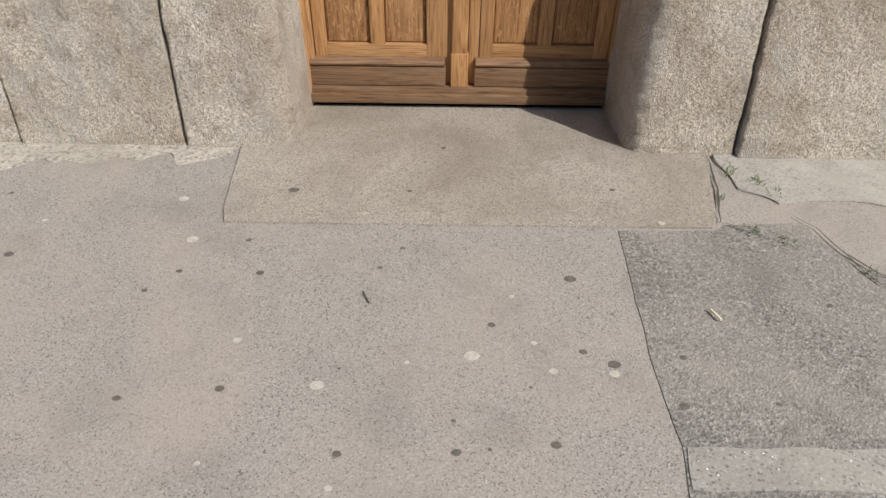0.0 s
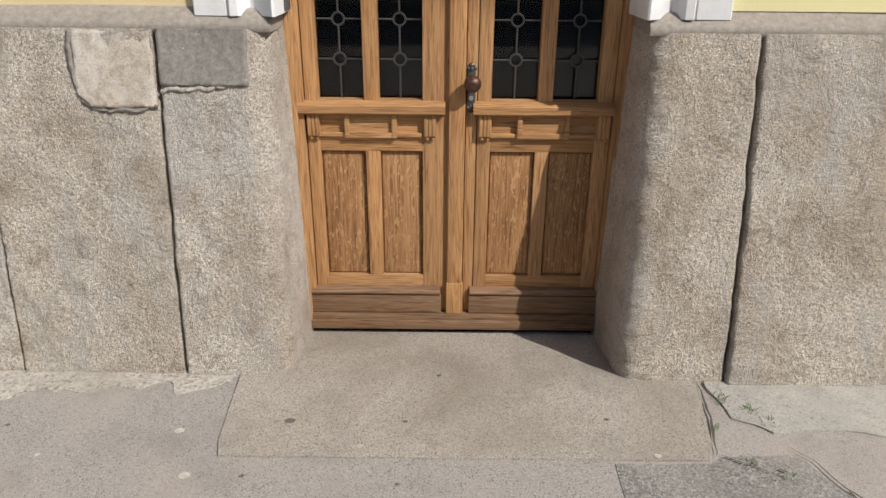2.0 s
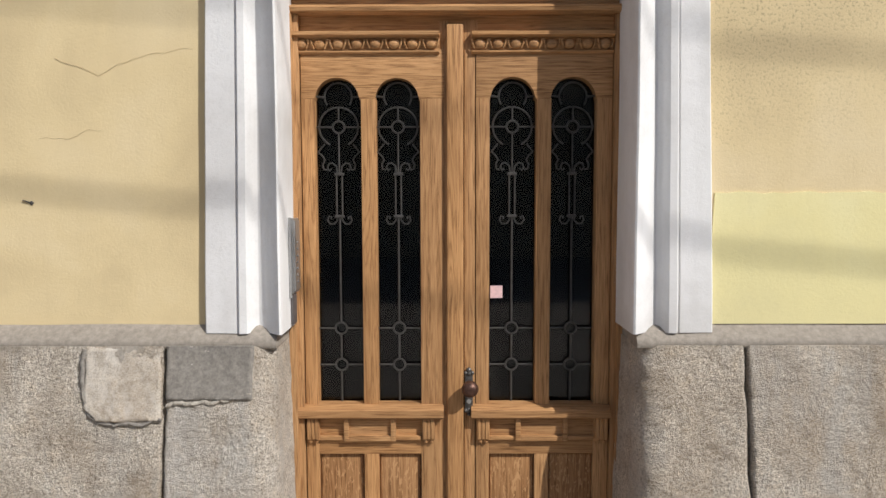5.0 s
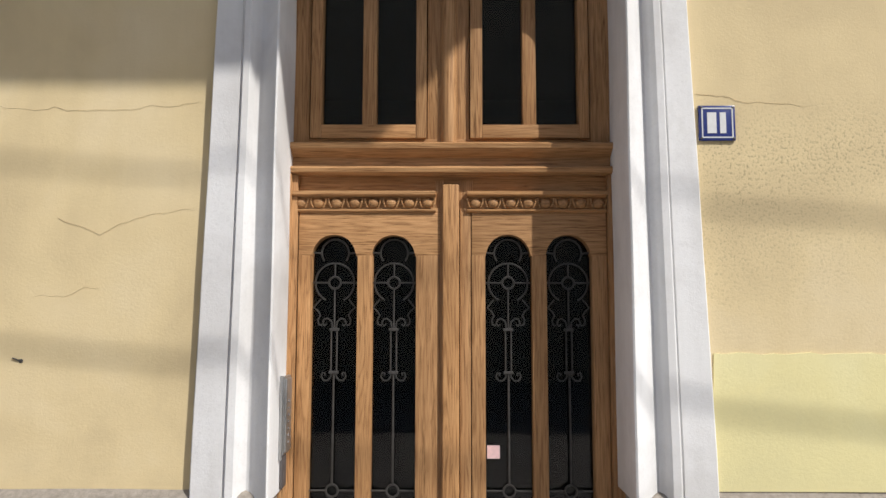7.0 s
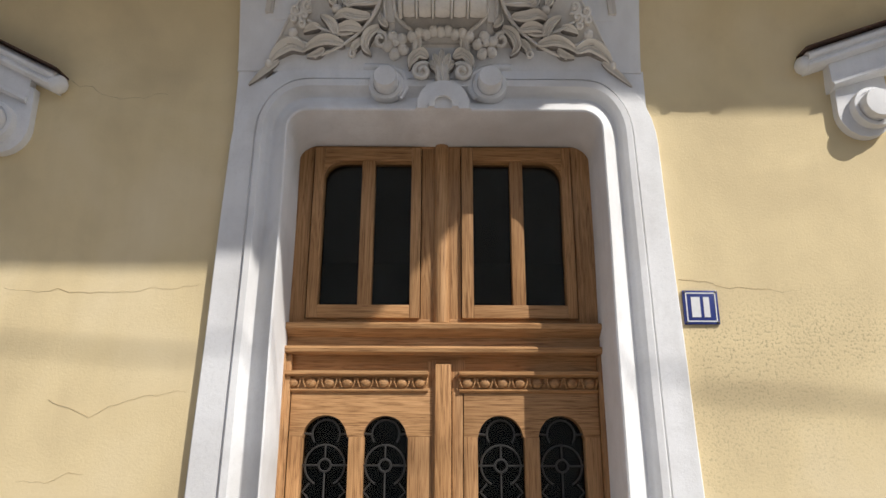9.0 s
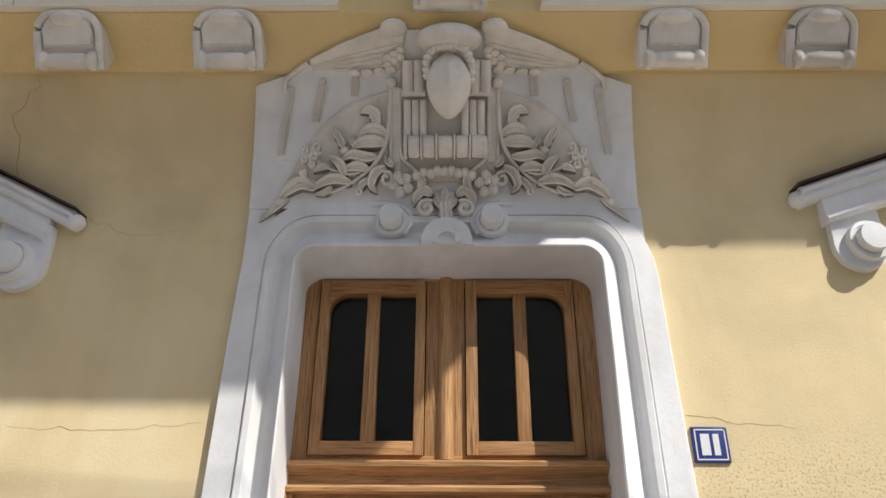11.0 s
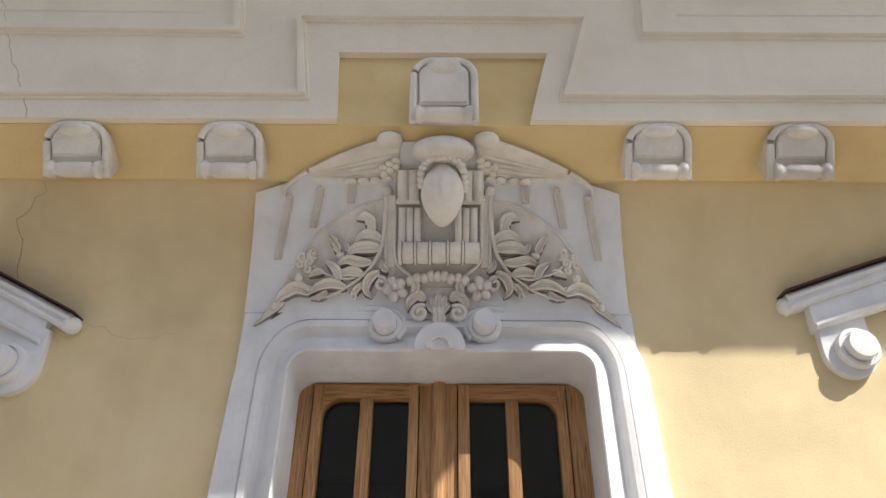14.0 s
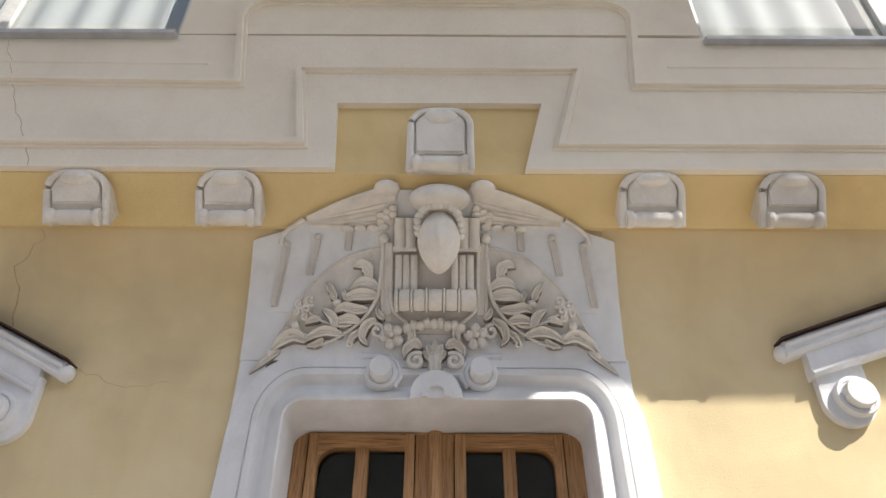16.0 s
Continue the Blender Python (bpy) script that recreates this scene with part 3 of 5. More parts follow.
LX = (-0.548, -0.494, -0.298, -0.235, -0.05, 0.052)
RX = (0.185, 0.242, 0.44, 0.501, 0.693, 0.756)
leaf_l = leaf("door_leaf", LX, -0.597, 0.035)
leaf_r = leaf("door_leaf", RX, 0.165, 0.785)
wood("meeting_stile", [(0.136, 0.181, PY - 0.013, 0.285, 0.05, 2.60)], OAK_V, entrance, 0.002)
b = bmesh.new()
box(b, 0.062, 0.132, 0.199, 0.285, 0.175, 2.66, 0.008)
box(b, 0.058, 0.136, 0.190, 0.285, 0.046, 0.205, 0.005)
part("astragal", b, OAK_V, entrance, "", 40)
wood("meeting_stile", [(0.050, 0.066, PY - 0.012, 0.285, 0.05, 2.64), (0.130, 0.19, PY - 0.009, 0.284, 2.55, 2.68), (0.03, 0.066, PY - 0.008, 0.284, 2.55, 2.68)], OAK_V, entrance, 0.001)
wood("head_rail", [(-0.60, 0.80, 0.232, 0.30, 2.62, 2.715)], OAK_H, entrance)
b = bmesh.new()
profile_x(b, [(0.30, 2.700), (0.186, 2.701), (0.172, 2.707), (0.168, 2.722), (0.176, 2.732), (0.21, 2.738), (0.214, 2.776), (0.196, 2.786), (0.178, 2.797), (0.158, 2.806), (0.154, 2.824), (0.164, 2.832), (0.30, 2.842)], -0.585, 0.785)
part("transom", b, OAK_H, entrance, "", 30)

# upper lights
wood("frame_post", [(-0.60, -0.512, 0.215, 0.30, 2.83, 3.76)], OAK_V, entrance)
wood("frame_post", [(0.694, 0.80, 0.215, 0.30, 2.83, 3.76)], OAK_V, entrance)
wood("frame_head", [(-0.513, 0.695, 0.216, 0.30, 3.672, 3.76)], OAK_H, entrance)
wood("frame_sill", [(-0.513, 0.695, 0.214, 0.30, 2.83, 2.858)], OAK_H, entrance)
wood("frame_mullion", [(-0.004, 0.175, 0.214, 0.30, 2.856, 3.674)], OAK_V, entrance)
b = bmesh.new()
lathe(b, [(0.034, 2.838), (0.034, 3.66), (0.030, 3.70), (0.02, 3.715), (0.004, 3.718)], (0.0875, 0.216, 0), "z", 18)
part("half_column", b, OAK_V, entrance, "", 60)


def sash(x0, x1, pa, pb, outer):
    """An upper casement with two panes; outer: the side whose top pane corner is rounded."""
    sh = new("fanlight_sash")
    sh.parent = entrance
    z0, z1 = 2.858, 3.672
    ya, yb = 0.196, 0.27
    lo, hi = pa[0], pb[1]
    wood("sash_stile", [(x0, lo, ya, yb, z0, z1)], OAK_V, sh, 0.003)
    wood("sash_stile", [(hi, x1, ya, yb, z0, z1)], OAK_V, sh, 0.003)
    wood("sash_rail", [(lo, hi, ya + 0.001, yb, z0, 2.917)], OAK_H, sh, 0.003)
    wood("glazing_bar", [(pa[1], pb[0], ya + 0.006, yb, 2.917, 3.605)], OAK_V, sh, 0.003)
    r = 0.085
    arc = [(r * (1 - math.cos(t)), r * math.sin(t) - r) for t in [math.pi / 2 * k / 8 for k in range(9)]]
    if outer < 0:
        poly = [(lo, z1), (lo, 3.60 - r)] + [(lo + dx, 3.605 + dz) for dx, dz in arc] + [(hi, 3.605), (hi, z1)]
    else:
        poly = [(lo, z1), (lo, 3.605)] + [(hi - dx, 3.605 + dz) for dx, dz in arc[::-1]] + [(hi, 3.60 - r), (hi, z1)]
    part("sash_rail", prism(bmesh.new(), poly, ya + 0.001, yb, 0.003), OAK_H, sh, "", 30)
    for a, c in (pa, pb):
        part("pane", boxes((a - 0.008, c + 0.008, 0.244, 0.248, 2.905, 3.62)), GLASS, sh).visible_shadow = False
    return sh


sash(-0.505, -0.008, (-0.458, -0.283), (-0.223, -0.053), -1)
sash(0.179, 0.687, (0.231, 0.404), (0.462, 0.643), 1)
# hall behind the panes, its unlit dark put into a near-black colour
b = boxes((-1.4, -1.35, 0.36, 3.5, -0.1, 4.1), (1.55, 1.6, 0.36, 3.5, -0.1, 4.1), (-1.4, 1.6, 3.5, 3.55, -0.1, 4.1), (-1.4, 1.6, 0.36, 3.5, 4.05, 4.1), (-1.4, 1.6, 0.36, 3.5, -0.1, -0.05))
tagged(part("hall_wall", b, DARK), "near-black hall walls coloured for the dark of an unlit hall", "wall", kind="structure")
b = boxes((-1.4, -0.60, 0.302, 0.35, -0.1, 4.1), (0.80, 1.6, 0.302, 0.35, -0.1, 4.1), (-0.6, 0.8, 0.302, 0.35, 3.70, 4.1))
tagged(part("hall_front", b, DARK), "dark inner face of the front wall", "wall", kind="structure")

# ---- door furniture ----
b = bmesh.new()
box(b, 0.138, 0.172, 0.207, 0.225, 1.03, 1.185, 0.004)
for dz, rr in ((1.19, 0.013), (1.203, 0.012), (1.03, 0.013), (1.013, 0.008)):
    lathe(b, [(rr * 0.4, -0.02), (rr, -0.014), (rr, 0.0)], (0.155, 0.222, dz), "y", 10)
for s in (-1, 1):
    lathe(b, [(0.004, -0.019), (0.009, -0.014), (0.009, 0.0)], (0.155 + s * 0.014, 0.222, 1.192), "y", 8)
    lathe(b, [(0.004, -0.019), (0.009, -0.014), (0.009, 0.0)], (0.155 + s * 0.013, 0.222, 1.028), "y", 8)
handle = part("door_handle", b, IRON, entrance, "dark iron door plate with a round brown knob", 40)
b = bmesh.new()
lathe(b, [(0.010, 0.0), (0.012, -0.02), (0.024, -0.03), (0.034, -0.045), (0.036, -0.06), (0.030, -0.077), (0.016, -0.086), (0.004, -0.088)], (0.158, 0.21, 1.138), "y", 20)
part("knob", b, RUST, handle, "round brown iron knob", 60)
b = bmesh.new()
lathe(b, [(0.004, 0.0), (0.010, -0.003), (0.010, -0.006), (0.004, -0.007)], (0.155, 0.208, 1.07), "y", 12)
part("keyhole", b, STEEL, handle, "bright keyhole ring", 60)


# ---- iron grilles ----
def ring(cx, cz, r, y, n=20):
    return [(cx + r * math.cos(2 * math.pi * k / n), y, cz + r * math.sin(2 * math.pi * k / n)) for k in range(n + 1)]


def grille(cx, w):
    gr = thing("iron_grille", "black wrought iron grille with rings and scrolls before the glass", "grille", "door grilles")
    y = 0.256
    h = w / 2

    def bar(name, lists, r):
        for pts in lists:
            bb = bmesh.new()
            tube(bb, pts, r, 6)
            part(name, bb, IRON, gr, "", 60)

    bar("upright", [[(cx, y, 1.05), (cx, y, 1.195)], [(cx, y, 1.245), (cx, y, 1.355)], [(cx, y, 1.405), (cx, y, 1.86)]], 0.0045)
    bar("upright", [[(cx - 0.012, y, 1.86), (cx - 0.012, y, 2.045)], [(cx + 0.012, y, 1.86), (cx + 0.012, y, 2.045)], [(cx, y, 2.045), (cx, y, 2.218)], [(cx, y, 2.268), (cx, y, 2.33)]], 0.0038)
    for z in (1.22, 1.38):
        bar("ring", [ring(cx, z, 0.025, y)], 0.0042)
        bar("crossbar", [[(cx - h, y, z), (cx - 0.025, y, z)], [(cx + 0.025, y, z), (cx + h, y, z)]], 0.0038)
    for z in (1.865, 2.045):
        bb = bmesh.new()
        box(bb, cx - 0.02, cx + 0.02, y - 0.008, y + 0.008, z - 0.006, z + 0.006, 0.002)
        part("collar", bb, IRON, gr)
    low, up = [], []
    for s in (-1, 1):
        p = [(cx + s * 0.008, y, 1.865), (cx + s * 0.012, y, 1.845), (cx + s * 0.024, y, 1.832), (cx + s * 0.042, y, 1.832), (cx + s * 0.052, y, 1.848), (cx + s * 0.047, y, 1.865), (cx + s * 0.036, y, 1.862), (cx + s * 0.038, y, 1.852)]
        low.append(p)
        p = [(cx + s * 0.008, y, 2.05), (cx + s * 0.012, y, 2.078), (cx + s * 0.028, y, 2.092), (cx + s * 0.044, y, 2.088), (cx + s * 0.050, y, 2.072), (cx + s * 0.042, y, 2.060), (cx + s * 0.033, y, 2.068)]
        up.append(p)
        p = [(cx + s * 0.052, y, 2.062), (cx + s * 0.066, y, 2.066), (cx + s * 0.070, y, 2.085), (cx + s * 0.060, y, 2.105), (cx + s * 0.070, y, 2.122), (cx + s * 0.088, y, 2.138), (cx + s * 0.072, y, 2.158), (cx + s * 0.060, y, 2.172)]
        up.append(p)
    for pts in low + up:
        bar("scroll", [pts], 0.0036)
    bar("ring", [ring(cx, 2.243, 0.025, y)], 0.0045)
    bar("hoop", [[(cx + 0.083 * math.cos(a), y, 2.243 + 0.083 * math.sin(a)) for a in [math.radians(-62 + 304 * k / 28) for k in range(29)]]], 0.0038)
    bar("crossbar", [[(cx - h, y, 2.243), (cx - 0.025, y, 2.243)], [(cx + 0.025, y, 2.243), (cx + h, y, 2.243)]], 0.0038)
    bar("hoop", [[(cx + 0.058 * math.cos(a), y, 2.370 + 0.058 * math.sin(a)) for a in [math.radians(-35 + 250 * k / 24) for k in range(25)]]], 0.0038)
    bar("crossbar", [[(cx - h, y, 2.372), (cx - 0.058, y, 2.368)], [(cx + 0.058, y, 2.368), (cx + h, y, 2.372)]], 0.0042)
    return gr


for cx, w in ((-0.397, 0.19), (-0.145, 0.182), (0.340, 0.19), (0.596, 0.186)):
    grille(cx, w)
b = boxes((0.250, 0.303, 0.2735, 0.2755, 1.508, 1.562))
tagged(part("sticker", b, simple("pink_paper", (0.78, 0.55, 0.56), 0.7, 0, 0.12, 60, 0.05)), "small pink paper sticker stuck on the glass", "sticker")

# ---- intercom on the reveal ----
ic = thing("intercom", "grey metal entry phone panel fixed to the white reveal", "intercom")
part("case", boxes((-0.577, -0.561, 0.075, 0.185, 1.555, 1.862), bev=0.003), STEEL, ic, "", 40)
part("face_plate", boxes((-0.562, -0.555, 0.088, 0.180, 1.565, 1.852), bev=0.002), STEEL, ic, "", 40)
for i in range(7):
    b = bmesh.new()
    lathe(b, [(0.006, 0), (0.006, 0.003), (0.002, 0.004)], (-0.5555, 0.128, 1.60 + 0.027 * i), "x", 10)
    part("button", b, simple("grey_button", (0.2, 0.2, 0.2), 0.5), ic, "", 40)
part("hood", boxes((-0.577, -0.565, 0.062, 0.072, 1.54, 1.866), bev=0.002), STEEL, ic, "", 40)
b = boxes((-0.577, -0.568, 0.085, 0.165, 1.425, 1.548), bev=0.002)
tagged(part("cable_box", b, simple("dark_grey_plastic", (0.10, 0.09, 0.09), 0.6), None, "", 40), "dark grey cover below the entry phone", "cable cover")

# ---- house number plate: blue enamel with plain white marks ----
npl = thing("number_plate", "blue enamel plate with white border and marks", "sign")
cx, cz = 1.150, 2.866
part("enamel", boxes((cx - 0.072, cx + 0.072, -0.012, 0.004, cz - 0.071, cz + 0.071), bev=0.004), simple("blue_enamel", (0.035, 0.05, 0.19), 0.25, 0, 0.15, 30, 0.03, 0.5), npl, "", 40)
white = simple("white_enamel", (0.72, 0.72, 0.72), 0.3, 0, 0.08, 30, 0.03, 0.5)
part("border", boxes((cx - 0.062, cx + 0.062, -0.0135, -0.011, cz + 0.056, cz + 0.061), (cx - 0.062, cx + 0.062, -0.0135, -0.011, cz - 0.061, cz - 0.056),
                     (cx - 0.062, cx - 0.057, -0.0135, -0.011, cz - 0.0555, cz + 0.0555), (cx + 0.057, cx + 0.062, -0.0135, -0.011, cz - 0.0555, cz + 0.0555)), white, npl)
part("mark", boxes((cx - 0.040, cx - 0.004, -0.0135, -0.011, cz - 0.042, cz + 0.042)), white, npl, "plain white bar")
part("mark", boxes((cx + 0.010, cx + 0.034, -0.0135, -0.011, cz - 0.042, cz + 0.042)), white, npl, "plain white bar")
for sx in (-1, 1):
    for sz in (-1, 1):
        b = bmesh.new()
        lathe(b, [(0.005, 0), (0.005, -0.003), (0.002, -0.004)], (cx + sx * 0.063, -0.012, cz + sz * 0.063), "y", 8)
        part("screw", b, IRON, npl)

# ---- upper storey: piers, windows, added shade slabs ----
WL, WR, SZL, SZR = -1.345, 1.535, 5.655, 5.615
tagged(part("wall_pier", boxes((WL, WR, FY, FY + 0.30, 5.66, 7.9)), CREAM), "cream painted wall between the upper windows", "wall", kind="structure")
tagged(part("wall_top", boxes((-3.6, WL, FY, FY + 0.3, 7.3, 7.9), (WR, 3.9, FY, FY + 0.3, 7.3, 7.9)), CREAM), "cream painted wall above the upper windows", "wall", kind="structure")
WFRAME = simple("window_paint", (0.62, 0.61, 0.58), 0.55, 0, 0.12, 25, 0.1)
SHEET = simple("grey_sheet_metal", (0.50, 0.51, 0.53), 0.35, 0.5, 0.12, 12, 0.08)


def window(name, x0, x1, zs):
    w = tagged(new(name), "white framed upper window with a grey metal sill", "window", kind="structure")
    prof = [(FY - 0.045, zs - 0.045), (FY - 0.048, zs - 0.02), (FY + 0.12, zs + 0.03), (FY + 0.16, zs + 0.03), (FY + 0.16, zs - 0.03), (FY + 0.0, zs - 0.045)]
    part("window_sill", profile_x(bmesh.new(), prof, x0 + 0.004, x1 - 0.004), SHEET, w)
    y0, y1 = FY + 0.09, FY + 0.15
    b = boxes((x0, x0 + 0.07, y0, y1, zs + 0.02, 7.3), (x1 - 0.07, x1, y0, y1, zs + 0.02, 7.3), (x0 + 0.07, x1 - 0.07, y0, y1, zs + 0.02, zs + 0.095), (x0 + 0.07, x1 - 0.07, y0, y1, 7.22, 7.3), ((x0 + x1) / 2 - 0.05, (x0 + x1) / 2 + 0.05, y0 + 0.003, y1, zs + 0.09, 7.22), bev=0.004)
    part("window_frame", b, WFRAME, w, "", 30)
    for a, c in ((x0 + 0.07, (x0 + x1) / 2 - 0.05), ((x0 + x1) / 2 + 0.05, x1 - 0.07)):
        part("pane", boxes((a, c, y0 + 0.03, y0 + 0.035, zs + 0.09, 7.22)), GLASS, w).visible_shadow = False
    return w


window("window_1", -3.6, WL, SZL)
window("window_2", WR, 3.9, SZR)
CLOTH = simple("white_net", (0.78, 0.77, 0.74), 0.9, 0, 0.06, 30, 0.1)
for x0, x1, zs in ((-3.5, WL - 0.02, SZL), (WR + 0.02, 3.8, SZR)):
    b = bmesh.new()
    top = [(x0 + (x1 - x0) * k / 60, FY + 0.20 + 0.018 * math.sin(k * 0.9)) for k in range(61)]
    lo, hi = [b.verts.new((x, y, zs + 0.10)) for x, y in top], [b.verts.new((x, y, 7.25)) for x, y in top]
    lo2, hi2 = [b.verts.new((x, y + 0.003, zs + 0.10)) for x, y in top], [b.verts.new((x, y + 0.003, 7.25)) for x, y in top]
    for k in range(60):
        b.faces.new((lo[k], lo[k + 1], hi[k + 1], hi[k]))
        b.faces.new((lo2[k + 1], lo2[k], hi2[k], hi2[k + 1]))
        b.faces.new((lo[k + 1], lo[k], lo2[k], lo2[k + 1]))
    tagged(part("net_curtain", b, CLOTH, None, "", 60), "white net curtain drawn behind the upper window", "curtain", "net curtains")
tagged(part("upper_room", boxes((-3.6, 3.9, 0.28, 0.33, 5.2, 7.9), (-3.6, 3.9, -0.25, 0.30, 5.18, 5.24)), DARK), "near-black surfaces coloured for the dark of the upper rooms", "wall", kind="structure")
EY = 2.7      # how far out the unseen shade slabs reach
# slabs out of view, added only to cast the shade on the wall
b = boxes((-9.0, 9.0, -EY, -EY + 0.95, 3.762 + 1.42 * EY, 3.85 + 1.42 * EY), (-9.0, -0.3 + 1.16 * (EY + 0.2), -EY, -EY + 0.56, 3.02 + 1.42 * EY, 3.095 + 1.42 * EY))
for x in (-8.0, 7.0):
    box(b, x, x + 0.1, -EY + 0.9, -0.59, 3.80 + 1.42 * EY, 3.85 + 1.42 * EY)
    box(b, x, x + 0.1, -EY + 0.3, -EY + 0.4, 3.05 + 1.42 * EY, 3.81 + 1.42 * EY)
    box(b, x, x + 0.1, -0.70, -0.585, 0.0, 3.81 + 1.42 * EY)
tagged(part("roof_eave", b, CREAM), "unseen slabs on posts, added to shade the upper wall", "eaves", kind="structure")
tagged(part("roof", boxes((-3.6, 3.9, -0.58, 3.6, 7.9, 8.0)), CREAM), "flat roof closing the house", "roof", kind="structure")
# unseen houses across the street, added to dim sky light and reflections
b = boxes((-30, 30, -20.0, -19.0, -0.1, 13.5), (-30, -26, -19, 8, -0.1, 8.0), (26, 30, -19, 8, -0.1, 4.0))
tagged(part("backdrop_houses", b, plaster("far_plaster", (0.58, 0.50, 0.40), (0.46, 0.40, 0.32), (0.64, 0.56, 0.46))), "plain unseen house fronts added to block low sky light", "house", kind="structure")
# overhead cables whose soft shadows fall on the wall
for z0, slope, r in ((2.60, -0.065, 0.009), (1.83, -0.092, 0.012)):
    Y = 4.2
    pts = []
    for k in range(17):
        x = -16 + 2 * k
        xs_ = x - 1.16 * Y
        pts.append((x, -Y, z0 + 1.42 * Y + slope * xs_))
    b = bmesh.new()
    tube(b, pts, r, 8)
    tagged(part("overhead_cable", b, IRON, None, "", 60), "black overhead tram cable stretched along the street", "cable", "overhead cables")


# ---- raised fillets of the cream wall ----
def strip(points, width, y0, proud):
    """A raised band along a broken line in x, z, mitred at its corners."""
    b = bmesh.new()
    P = [Vector((p[0], p[1])) for p in points]
    left, right = [], []
    for i, p in enumerate(P):
        d0 = (p - P[i - 1]).normalized() if i else (P[1] - p).normalized()
        d1 = (P[i + 1] - p).normalized() if i < len(P) - 1 else d0
        n0, n1 = Vector((-d0.y, d0.x)), Vector((-d1.y, d1.x))
        m = (n0 + n1).normalized()
        m *= 0.5 * width / max(0.35, m.dot(n0))
        left.append(p + m)
        right.append(p - m)
    prof = [(0.0, 0.003), (0.02, -proud), (0.60, -proud), (0.64, -proud * 0.4), (0.96, -proud * 0.4), (1.0, 0.003), (0.5, 0.012)]
    rings = [[b.verts.new((l.x + (r.x - l.x) * t, y0 + dy, l.y + (r.y - l.y) * t)) for t, dy in prof] for l, r in zip(left, right)]
    for a, c in zip(rings, rings[1:]):
        for i in range(len(prof)):
            j = (i + 1) % len(prof)
            b.faces.new((a[i], a[j], c[j], c[i]))
    b.faces.new(rings[0])
    b.faces.new(rings[-1][::-1])
    return b


trim = [(-3.6, 4.800), (-0.555, 4.797), (-0.632, 5.345), (0.822, 5.342), (0.672, 4.79), (3.9, 4.79)]
tagged(part("trim_lower", strip(trim, 0.050, FY, 0.030), CREAM), "raised cream moulding stepping over the door ornament", "moulding", kind="structure")
arcL = [(-1.015 + 0.16 * (1 - math.cos(t)), 5.79 + 0.16 * math.sin(t)) for t in [math.pi / 2 * k / 8 for k in range(9)]]
arcR = [(1.165 - 0.16 * (1 - math.cos(t)), 5.775 + 0.16 * math.sin(t)) for t in [math.pi / 2 * k / 8 for k in range(9)]][::-1]
trim = [(-3.6, 5.27), (-0.935, 5.235)] + arcL + arcR + [(1.105, 5.225), (3.9, 5.215)]
tagged(part("trim_upper", strip(trim, 0.054, FY, 0.032), CREAM), "raised cream moulding round the window panels", "moulding", kind="structure")
tagged(part("trim_thin", strip([(-3.6, 5.43), (-1.13, 5.40)], 0.02, FY, 0.004), CREAM), "thin cream moulding line", "moulding", kind="structure")
tagged(part("trim_thin_2", strip([(1.30, 5.385), (3.9, 5.385)], 0.02, FY, 0.004), CREAM), "thin cream moulding line", "moulding", kind="structure")


